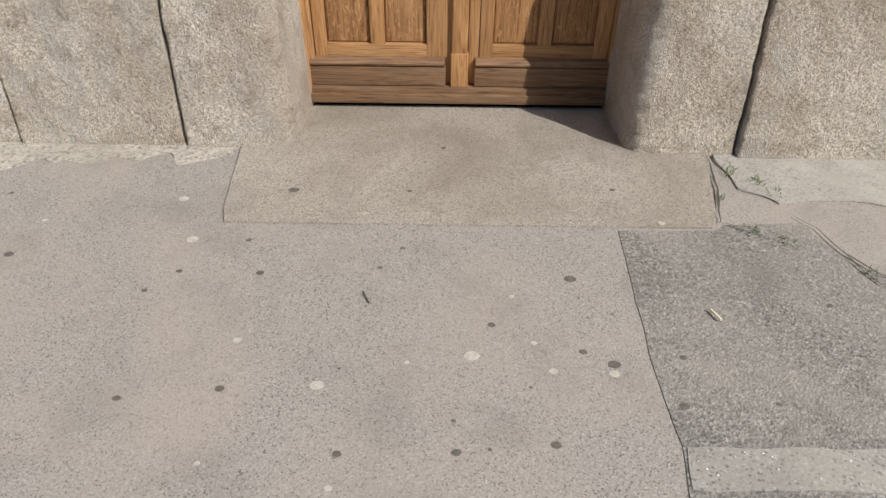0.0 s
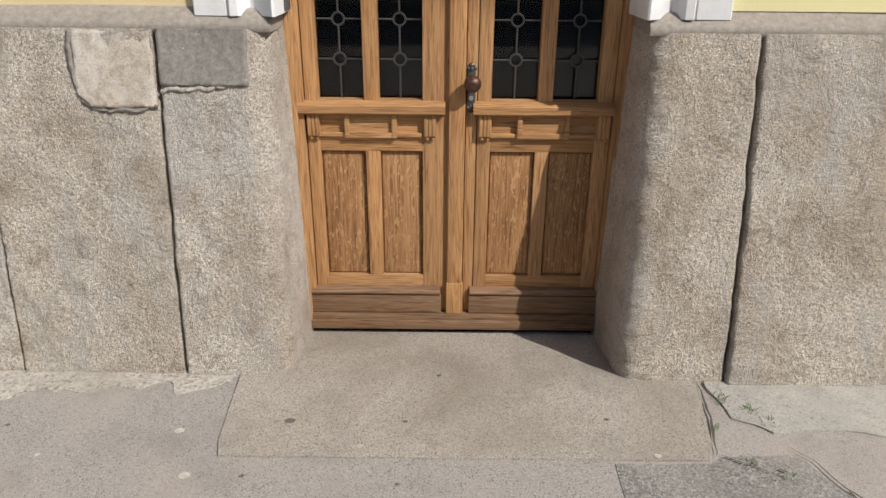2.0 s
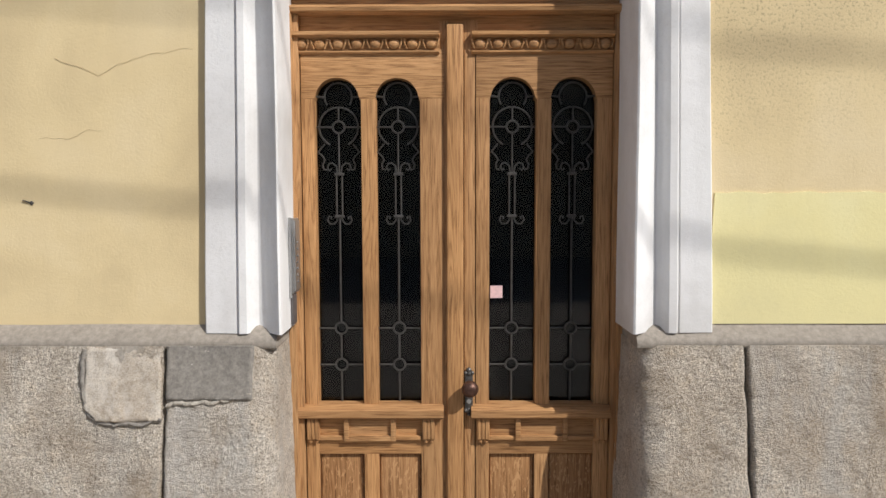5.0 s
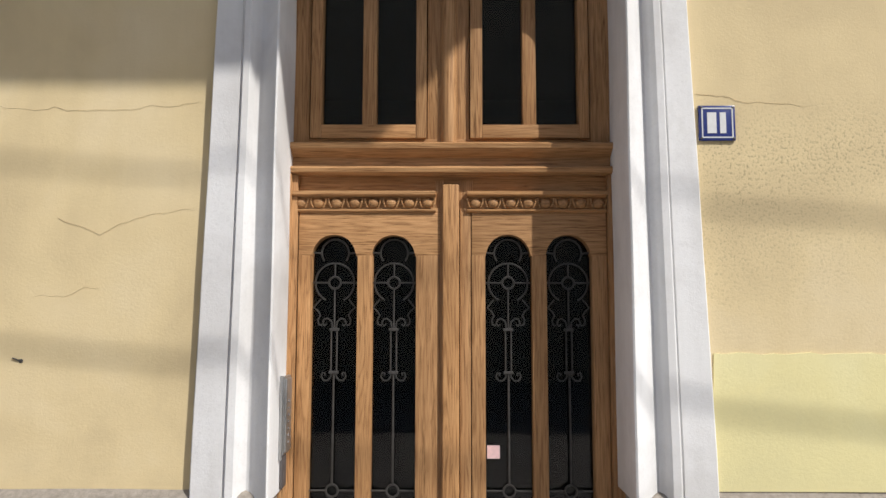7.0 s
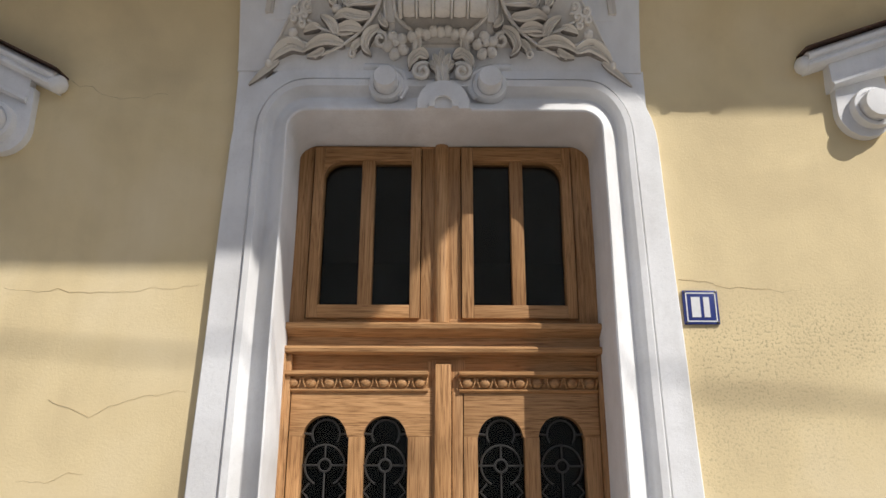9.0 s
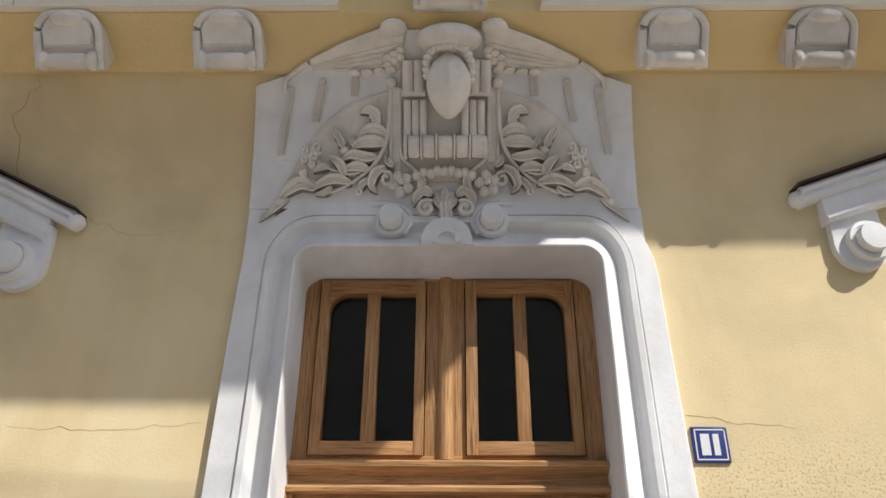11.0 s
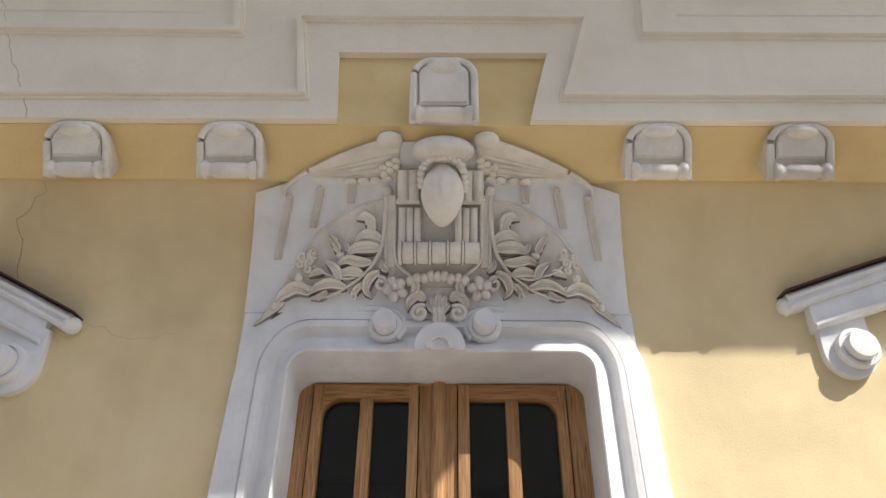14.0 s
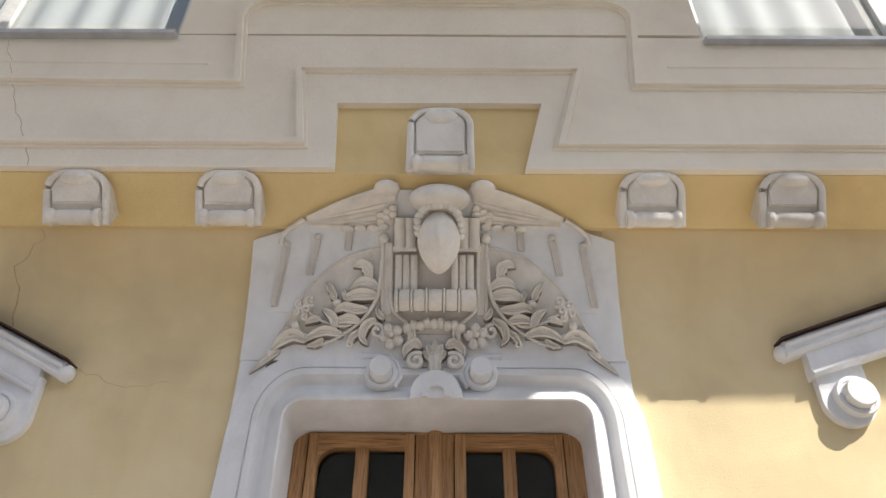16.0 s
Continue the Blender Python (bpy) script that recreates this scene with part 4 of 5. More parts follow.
# ---- plaster consoles under the upper storey ----
def console(name_label, origin, up, w, h):
    """A console with a round top, a scroll roll at its foot and an oval at its head."""
    up = Vector(up).normalized()
    out = Vector((1, 0, 0)).cross(up)
    if out.y > 0:
        out = -out
    M = Matrix((( 1, up.x, out.x, origin[0]), (0, up.y, out.y, origin[1]), (0, up.z, out.z, origin[2]), (0, 0, 0, 1)))
    c = thing("wall_console", name_label, "console", "consoles under the upper storey")

    def shape(ww, h0, h1, c0, c1, bev):
        bb = bmesh.new()
        r = ww * 0.30
        poly = [(-ww / 2, h0), (ww / 2, h0)] + [(ww / 2 - r + r * math.cos(a), h1 - r + r * math.sin(a)) for a in [math.pi / 2 * k / 7 for k in range(8)]]
        poly += [(-ww / 2 + r - r * math.sin(a), h1 - r + r * math.cos(a)) for a in [math.pi / 2 * k / 7 for k in range(8)]]
        a = [bb.verts.new((x, y, c1)) for x, y in poly]
        d = [bb.verts.new((x, y + (0.11 if c0 < -0.1 and y == h0 else 0.0), c0)) for x, y in poly]
        f = bb.faces.new(a)
        bb.faces.new(d[::-1])
        for i in range(len(a)):
            j = (i + 1) % len(a)
            bb.faces.new((a[i], d[i], d[j], a[j]))
        bmesh.ops.bevel(bb, geom=list(f.edges), offset=bev, segments=3, affect="EDGES")
        return bb

    def put(name, bb, smooth=50):
        for v in bb.verts:
            v.co.x += 0.003 * noise.noise(v.co * 14)
            v.co.z += 0.004 * noise.noise(v.co * 11)
        bmesh.ops.transform(bb, matrix=M, verts=bb.verts[:])
        part(name, bb, STUCCO, c, "", smooth)

    put("body", shape(w, 0.0, h, -0.16, 0.0, 0.02))
    put("shield", shape(w * 0.76, 0.110, h * 0.92, -0.01, 0.022, 0.010))
    bb = bmesh.new()
    r, ww = w * 0.28, w * 0.93
    pts = [(-ww / 2, 0.012)] + [(-ww / 2 + r - r * math.cos(a), h - 0.012 - r + r * math.sin(a)) for a in [math.pi / 2 * k / 7 for k in range(8)]]
    pts += [(-x, y) for x, y in pts[::-1]]
    tube(bb, [(x, y, 0.008) for x, y in pts], 0.018, 8)
    put("rim", bb, 60)
    bb = bmesh.new()
    bmesh.ops.create_uvsphere(bb, u_segments=16, v_segments=10, radius=1, matrix=Matrix.LocRotScale((0, h * 0.86, 0.004), None, (w * 0.28, h * 0.135, 0.050)))
    put("oval", bb, 80)
    bb = bmesh.new()
    pts = [(w * 0.38 * math.sin(t), h * 0.80 - 0.06 * h * math.cos(t) - 0.04 * h, 0.014) for t in [(-1.25 + 2.5 * k / 12) for k in range(13)]]
    tube(bb, pts, 0.007, 6)
    put("garland", bb, 80)
    bb = bmesh.new()
    lathe(bb, [(0.012, -w * 0.43), (0.040, -w * 0.42), (0.044, -w * 0.38), (0.040, -w * 0.33), (0.031, -w * 0.31), (0.030, -w * 0.26), (0.035, -w * 0.24), (0.037, 0.0), (0.035, w * 0.24), (0.030, w * 0.26), (0.031, w * 0.31), (0.040, w * 0.33), (0.044, w * 0.38), (0.040, w * 0.42), (0.012, w * 0.43)], (0, 0.046, 0.018), "x", 14)
    put("scroll_roll", bb, 60)
    return c


for cx in (-1.60, -0.886, 1.098, 1.752):
    console("grey white plaster console with a scroll, under the orange soffit", (cx, -0.410, 4.428), (0, -0.15, 0.235), 0.296, 0.270)
console("larger grey white plaster console in the stepped notch", (0.106, -0.60, 4.60), (0, -0.04, 0.39), 0.305, 0.385)

# ---- window hoods at both sides ----
def hood(sx, ex, ez, rx, rz, disc, t0):
    """A curved window hood: its end at (ex, ez), rising away to (rx, rz)."""
    hd = thing("window_hood", "grey white plaster window hood moulding with a round boss", "window hood", "window hoods")

    def cove(z):
        return COVEY * max(0.0, (z - COVE0) / (COVE1 - COVE0)) ** 1.5

    def arc(t, off):
        x = ex + (rx - ex) * t
        z = ez + (rz - ez) * (1.18 * t - 0.18 * t * t)
        return x, z + off

    def swept(name, prof, t0, mat=WHITE):
        bb = bmesh.new()
        rings = []
        for k in range(25):
            t = t0 + (1 - t0) * k / 24
            x, z = arc(t, 0)
            rings.append([bb.verts.new((x, y + cove(z), z + dz)) for y, dz in prof])
        for a, c in zip(rings, rings[1:]):
            for i in range(len(prof)):
                j = (i + 1) % len(prof)
                bb.faces.new((a[i], a[j], c[j], c[i]))
        bb.faces.new(rings[0])
        bb.faces.new(rings[-1][::-1])
        part(name, bb, mat, hd, "", 30)

    swept("crown", [(0.02, 0.05), (-0.065, 0.045), (-0.080, 0.034), (-0.086, 0.020), (-0.080, 0.006), (-0.066, 0.000), (-0.066, -0.010), (-0.074, -0.016), (-0.072, -0.028), (-0.058, -0.036), (-0.05, -0.040), (0.02, -0.042)], 0.02)
    swept("flashing", [(0.02, 0.060), (-0.108, 0.054), (-0.112, 0.046), (-0.106, 0.046), (-0.06, 0.049), (0.02, 0.052)], 0.0, RUST)
    bb = bmesh.new()
    bmesh.ops.create_uvsphere(bb, u_segments=18, v_segments=12, radius=1, matrix=Matrix.LocRotScale((ex + (rx - ex) * 0.022, -0.036, ez + (rz - ez) * 0.022), None, (0.042, 0.045, 0.042)))
    part("crown_end", bb, WHITE, hd, "", 80)
    swept("frieze", [(0.02, -0.037), (-0.040, -0.039), (-0.043, -0.135), (-0.055, -0.139), (-0.059, -0.153), (-0.05, -0.163), (0.02, -0.165)], t0)
    dx, dz, r = disc
    cx, cz, rd = dx - sx * 0.028, dz - 0.012, r * 1.24
    poly = [(cx - sx * rd * 0.98, cz + 0.19)] + [(cx - sx * rd * math.cos(a), cz - rd * math.sin(a)) for a in [math.pi * k / 18 for k in range(0, 19)]] + [(cx + sx * rd, cz + 0.28)]
    part("drop", prism(bmesh.new(), poly, -0.040, 0.02, 0.006), WHITE, hd, "", 30)
    bb = bmesh.new()
    lathe(bb, [(r * 0.98, 0.02), (r, -0.070), (r * 0.96, -0.078), (r * 0.80, -0.079), (r * 0.78, -0.070)], (dx, 0, dz), "y", 28)
    part("boss", bb, WHITE, hd, "", 40)
    bb = bmesh.new()
    lathe(bb, [(r * 0.70, -0.05), (r * 0.70, -0.112), (r * 0.66, -0.118), (r * 0.1, -0.120)], (dx, 0, dz), "y", 28)
    part("boss_cap", bb, WHITE, hd, "", 40)
    return hd


hood(1, 1.70, 3.972, 2.80, 4.29, (1.985, 3.755, 0.096), 0.11)
hood(-1, -1.60, 3.850, -2.70, 4.33, (-1.868, 3.66, 0.100), 0.13)

# ---- ornament over the door ----
MX = 0.080      # middle of the ornament


def surf(z):
    if z < COVE0:
        return 0.0
    if z < 4.515:
        return COVEY * ((z - COVE0) / (COVE1 - COVE0)) ** 1.5
    return -0.265 - (z - 4.515) * 2.1


def on(x, z, h):
    return Vector((x, surf(z) - h, z))


orn = thing("door_ornament", "grey white stucco relief with leaves and wings over the door", "relief")


def sheet_rows(bb, rows, h):
    """A plate on the curved wall between left and right edges, row by row: (z, x left, x right)."""
    n = 24
    grid = [[bb.verts.new(on(a + (c - a) * i / n, z, h)) for i in range(n + 1)] for z, a, c in rows]
    for r0, r1 in zip(grid, grid[1:]):
        for i in range(n):
            bb.faces.new((r0[i], r0[i + 1], r1[i + 1], r1[i]))
    rim = [e for e in bb.edges if len(e.link_faces) == 1]
    ex = bmesh.ops.extrude_edge_only(bb, edges=rim)
    for v in [g for g in ex["geom"] if isinstance(g, bmesh.types.BMVert)]:
        v.co.y += h + 0.03


def lerp_table(tab, z):
    for (za, va), (zb, vb) in zip(tab, tab[1:]):
        if z <= zb:
            return va + (vb - va) * (z - za) / (zb - za)
    return tab[-1][1]


HALF = [(3.80, 0.905), (4.46, 0.868), (4.50, 0.72), (4.535, 0.60), (4.555, 0.47), (4.585, 0.34), (4.60, 0.20)]
zs = [3.935 + 0.525 * k / 20 for k in range(21)] + [4.47 + 0.13 * k / 13 for k in range(14)]
b = bmesh.new()
sheet_rows(b, [(z, MX - lerp_table(HALF, z) - 0.014, MX + lerp_table(HALF, z) * 1.005) for z in zs], 0.045)
for v in b.verts:
    v.co.y += 0.014 * min(1, max(0, (4.1 - v.co.z) / 0.2))
box(b, -0.828, -0.705, -0.030, 0.02, 3.42, 3.945)
box(b, 0.905, 0.992, -0.030, 0.02, 3.42, 3.945)
part("back_plate", b, WHITE, orn, "plain white back plate", 40)
ARCH = [(3.80, 0.86), (3.86, 0.845), (3.95, 0.80), (4.05, 0.735), (4.16, 0.67), (4.274, 0.585), (4.34, 0.50), (4.384, 0.425), (4.415, 0.33), (4.432, 0.235)]


def field_h(z):
    return 0.024 + 0.034 * min(1.0, max(0.0, (z - 3.96) / 0.16))


b = bmesh.new()
sheet_rows(b, [(z, MX - lerp_table(ARCH, z), MX + lerp_table(ARCH, z)) for z in [3.935 + 0.497 * k / 28 for k in range(29)]], 0.0)
for v in b.verts:
    if v.co.y < surf(v.co.z) + 0.01:
        v.co.y -= field_h(v.co.z)
part("arch_field", b, STUCCO, orn, "cream arched field", 40)
# raised rim of the arch
for s in (-1, 1):
    b = bmesh.new()
    tube(b, [on(MX + s * lerp_table(ARCH, z), z, field_h(z) - 0.002) for z in [3.90 + 0.53 * k / 24 for k in range(25)]], 0.0075, 6)
    part("arch_rim", b, STUCCO, orn, "", 60)

# side panels between the arch, the wings and the white margin
OUTER = [(4.15, 0.775), (4.20, 0.765), (4.44, 0.725), (4.47, 0.70), (4.50, 0.64), (4.52, 0.58)]
for s in (-1, 1):
    b = bmesh.new()
    sheet_rows(b, [(z, MX + s * (0.69 if z < 4.16 else min(lerp_table(ARCH, z), 0.70)) if z < 4.432 else MX + s * 0.2, MX + s * lerp_table(OUTER, z)) for z in [4.15 + 0.37 * k / 26 for k in range(27)]], 0.0485)
    part("side_panel", b, WHITE, orn, "stained white side panel", 40)


def smooth_line(pts, n):
    """Points evenly along a smooth line through the given ones."""
    P = [Vector(p) for p in pts]
    P = [2 * P[0] - P[1]] + P + [2 * P[-1] - P[-2]]
    out = []
    for i in range(n + 1):
        u = (len(P) - 3) * i / n
        k = min(int(u), len(P) - 4)
        f = u - k
        a, b_, c, d = P[k:k + 4]
        out.append(0.5 * (2 * b_ + (c - a) * f + (2 * a - 5 * b_ + 4 * c - d) * f * f + (3 * b_ - a - 3 * c + d) * f ** 3))
    return out


def carved_leaf(bb, spine, width, lift=0.045, lobes=0, hollow=0.6):
    """A leaf in relief along a smooth spine of (x, z): lobed edge, raised rims, mid rib, and undercut sides whose dark
    colour paints in soot and crevice shade.
    """
    width, lift = width * 0.86, lift * 0.85
    n, m = 18, 8
    line = smooth_line(spine, n)
    grid = []
    for i, p in enumerate(line):
        t = i / n
        d = (line[min(n, i + 1)] - line[max(0, i - 1)]).normalized()
        wd = width * max(0.06, math.sin(math.pi * (0.06 + 0.92 * t ** 0.8))) ** 0.75
        if lobes:
            wd *= 0.80 + 0.32 * abs(math.sin(math.pi * lobes * t + 0.35))
        swell = 0.35 + 0.65 * math.sin(math.pi * min(1, 0.12 + 0.86 * t)) ** 0.6
        row = []
        for j in range(m + 1):
            q = 2 * j / m - 1
            x, z = p.x - d.y * q * wd / 2, p.y + d.x * q * wd / 2
            shape = 1 - hollow + hollow * min(1, abs(q) * 1.25) ** 1.6 + 0.32 * math.exp(-(q / 0.2) ** 2)
            shape *= 0.72 if abs(q) > 0.95 else 1.0
            row.append(bb.verts.new(on(x, z, field_h(z) + 0.006 + lift * swell * shape)))
        grid.append(row)
    for r0, r1 in zip(grid, grid[1:]):
        for j in range(m):
            bb.faces.new((r0[j], r0[j + 1], r1[j + 1], r1[j]))
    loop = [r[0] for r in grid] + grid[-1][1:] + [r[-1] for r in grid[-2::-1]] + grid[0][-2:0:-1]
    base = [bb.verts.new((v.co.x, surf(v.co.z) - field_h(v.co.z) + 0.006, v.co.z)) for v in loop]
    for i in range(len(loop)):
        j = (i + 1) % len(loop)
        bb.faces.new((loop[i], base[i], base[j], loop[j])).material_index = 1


def curl(bb, x, z, r, a0, turns, thick=0.009, h=0.030):
    """A rolled scroll in relief round (x, z)."""
    n = 22
    pts = []
    for k in range(n + 1):
        t = k / n
        a = a0 + turns * 2 * math.pi * t
        rr = r * (1 - 0.82 * t)
        zz = z + rr * math.sin(a)
        pts.append(on(x + rr * math.cos(a), zz, field_h(zz) + h * (0.6 + 0.4 * t)))
    tube(bb, pts, thick, 7, thick * 0.7)


def blob(bb, x, z, rx, rz, h, ry=0.03):
    p = on(x, z, h)
    bmesh.ops.create_uvsphere(bb, u_segments=12, v_segments=8, radius=1, matrix=Matrix.LocRotScale(p, None, (rx, ry, rz)))


def both(name, maker, smooth=60, mat=STUCCO):
    """Makes a part on both halves of the relief."""
    for s in (-1, 1):
        bb = bmesh.new()
        maker(bb, s)
        part(name, bb, mat, orn, "", smooth)


def mirrored_leaf(spine, width, lift=0.045, lobes=0, hollow=0.6):
    for s in (-1, 1):
        bb = bmesh.new()
        carved_leaf(bb, [(MX + s * dx, z) for dx, z in spine], width, lift, lobes, hollow)
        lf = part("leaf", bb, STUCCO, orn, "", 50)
        lf.data.materials.append(SOOT_SHADE)


D = radians
# foliage of the right half, mirrored: spines as (distance from the middle, height)
mirrored_leaf([(0.258, 4.235), (0.31, 4.262), (0.36, 4.262), (0.405, 4.232)], 0.060, 0.035)
mirrored_leaf([(0.325, 4.268), (0.315, 4.31), (0.345, 4.345), (0.392, 4.335)], 0.062, 0.035, 3)
mirrored_leaf([(0.268, 4.205), (0.33, 4.208), (0.39, 4.202), (0.437, 4.172)], 0.066, 0.05)
mirrored_leaf([(0.312, 4.142), (0.375, 4.140), (0.43, 4.150), (0.48, 4.130)], 0.056, 0.055)
mirrored_leaf([(0.350, 4.092), (0.41, 4.100), (0.475, 4.088)], 0.050, 0.055)
mirrored_leaf([(0.462, 4.062), (0.482, 4.11), (0.535, 4.150)], 0.052, 0.05)
mirrored_leaf([(0.468, 4.185), (0.488, 4.225), (0.520, 4.268)], 0.046, 0.045, 2)
mirrored_leaf([(0.430, 4.036), (0.50, 4.050), (0.56, 4.038), (0.618, 4.008)], 0.052, 0.055)
mirrored_leaf([(0.600, 4.012), (0.665, 4.034), (0.73, 4.004), (0.772, 3.962)], 0.066, 0.05, 0, 0.85)
mirrored_leaf([(0.725, 3.975), (0.79, 3.925), (0.855, 3.862)], 0.036, 0.03)
mirrored_leaf([(0.275, 4.100), (0.322, 4.070), (0.338, 4.025), (0.312, 3.996)], 0.050, 0.06)
mirrored_leaf([(0.345, 4.055), (0.385, 4.025), (0.402, 3.992)], 0.036, 0.05)
mirrored_leaf([(0.130, 4.085), (0.105, 4.045), (0.115, 4.000), (0.150, 3.978)], 0.050, 0.05)
mirrored_leaf([(0.520, 4.020), (0.55, 3.998), (0.600, 3.990)], 0.034, 0.045)
mirrored_leaf([(0.395, 4.175), (0.425, 4.205), (0.432, 4.238)], 0.034, 0.04)
mirrored_leaf([(0.535, 4.105), (0.575, 4.100), (0.612, 4.085)], 0.034, 0.04)
mirrored_leaf([(0.66, 4.045), (0.70, 4.055), (0.735, 4.040)], 0.030, 0.035)
mirrored_leaf([(0.235, 4.105), (0.262, 4.125), (0.268, 4.160)], 0.036, 0.045)


def stem(bb, s):
    for r0, r1, pts in ((0.012, 0.006, ((0.252, 4.36), (0.257, 4.27), (0.273, 4.20), (0.305, 4.14), (0.35, 4.092), (0.42, 4.045), (0.49, 4.012), (0.565, 3.985))),
                        (0.009, 0.006, ((0.350, 4.100), (0.43, 4.075), (0.52, 4.092), (0.592, 4.128))),
                        (0.008, 0.005, ((0.575, 4.035), (0.62, 4.045), (0.655, 4.074))),
                        (0.008, 0.005, ((0.395, 4.150), (0.44, 4.165), (0.468, 4.185)))):
        line = smooth_line(pts, 16)
        tube(bb, [on(MX + s * p.x, p.y, field_h(p.y) + 0.024) for p in line], r0, 7, r1)


both("stem", stem)


def blossom(bb, s):
    """The half-open flower of rolled petals near the end of the branch."""
    for dx, z, r, a0 in ((0.590, 4.186, 0.026, 4.0), (0.642, 4.168, 0.028, 2.6), (0.606, 4.142, 0.022, 5.2), (0.655, 4.130, 0.018, 0.6), (0.618, 4.112, 0.016, 1.9)):
        curl(bb, MX + s * dx, z, r, a0 if s > 0 else math.pi - a0, 1.15 * s, 0.009, 0.036)
        blob(bb, MX + s * dx, z, r * 0.62, r * 0.62, field_h(z) + 0.012, 0.02)


both("blossom", blossom, 80)


for s in (-1, 1):      # the large flower at the foot of the relief: five cupped petals round an eye
    cx, cz, r = MX + s * 0.200, 4.034, 0.058
    for k in range(5):
        a = 2 * math.pi * k / 5 + 0.5 * s
        x, z = cx + r * 0.60 * math.cos(a), cz + r * 0.60 * math.sin(a)
        b = bmesh.new()
        bmesh.ops.create_uvsphere(b, u_segments=12, v_segments=8, radius=1, matrix=Matrix.LocRotScale(on(x, z, field_h(z) + 0.024), Euler((0, -a, 0)), (r * 0.50, 0.026, r * 0.42)))
        curl(b, x, z, r * 0.36, a + 1.6, 0.85, 0.006, 0.052)
        part("petal", b, STUCCO, orn, "", 80)
    b = bmesh.new()
    blob(b, cx, cz, r * 0.26, r * 0.26, field_h(cz) + 0.045, 0.022)
    part("flower_eye", b, STUCCO, orn, "", 80)
both("bud", lambda bb, s: blob(bb, MX + s * 0.657, 4.080, 0.020, 0.024, 0.070, 0.026), 80)
both("bud", lambda bb, s: blob(bb, MX + s * 0.772, 3.960, 0.016, 0.020, 0.045, 0.022), 80)
both("bud", lambda bb, s: blob(bb, MX + s * 0.462, 4.178, 0.024, 0.020, 0.070, 0.026), 80)
both("scroll", lambda bb, s: curl(bb, MX + s * 0.270, 4.052, 0.034, 1.2 if s > 0 else 1.94, 1.3 * s, 0.011, 0.040), 80)
both("scroll", lambda bb, s: curl(bb, MX + s * 0.392, 3.998, 0.022, 2.4 if s > 0 else 0.74, -1.1 * s, 0.008, 0.040), 80)


# flanking strips, their inward sweep at the foot, and the hanging bars
def upright(bb, s):
    for pts in (((0.250, 4.436), (0.250, 4.30), (0.248, 4.12)), ((0.208, 4.436), (0.208, 4.28), (0.204, 4.17), (0.172, 4.125), (0.132, 4.092), (0.112, 4.045), (0.118, 4.012))):
        tube(bb, [on(MX + s * p.x, p.y, 0.070) for p in smooth_line(pts, 18)], 0.010, 6)


both("upright", upright)


def pilaster(bb, s):
    rows = [(z, MX + s * 0.208 if s > 0 else MX - 0.248, MX + 0.248 if s > 0 else MX - 0.208) for z in [4.13 + 0.31 * k / 10 for k in range(11)]]
    sheet_rows(bb, rows, 0.070)


both("pilaster", pilaster, 40)
# raised bars; their dark colour stands in for the shade of recessed slots
for dxa, za, dxb, zb in ((0.716, 4.425, 0.766, 4.172), (0.568, 4.456, 0.602, 4.31), (0.413, 4.49, 0.42, 4.415)):
    def bar_mk(bb, s, q=(dxa, za, dxb, zb)):
        n = 6
        grid = []
        for i in range(n + 1):
            t = i / n
            cx, z = MX + s * (q[0] + (q[2] - q[0]) * t), q[1] + (q[3] - q[1]) * t
            grid.append([bb.verts.new(on(cx + o * 0.017, z, hh)) for o, hh in ((-1, 0.03), (-0.95, 0.066), (0.2, 0.056), (0.95, 0.066), (1, 0.03))])
        for r0, r1 in zip(grid, grid[1:]):
            for j in range(4):
                bb.faces.new((r0[j], r0[j + 1], r1[j + 1], r1[j]))
        bb.faces.new(grid[0])
        bb.faces.new(grid[-1])
        blob(bb, MX + s * q[0], q[1] + 0.012, 0.019, 0.014, 0.06, 0.018)
    both("hanging_bar", bar_mk, 60, DARK_STUCCO)


def button(bb, s):
    blob(bb, MX + s * 0.247, 4.462, 0.028, 0.028, 0.06, 0.03)


both("button", button, 80)


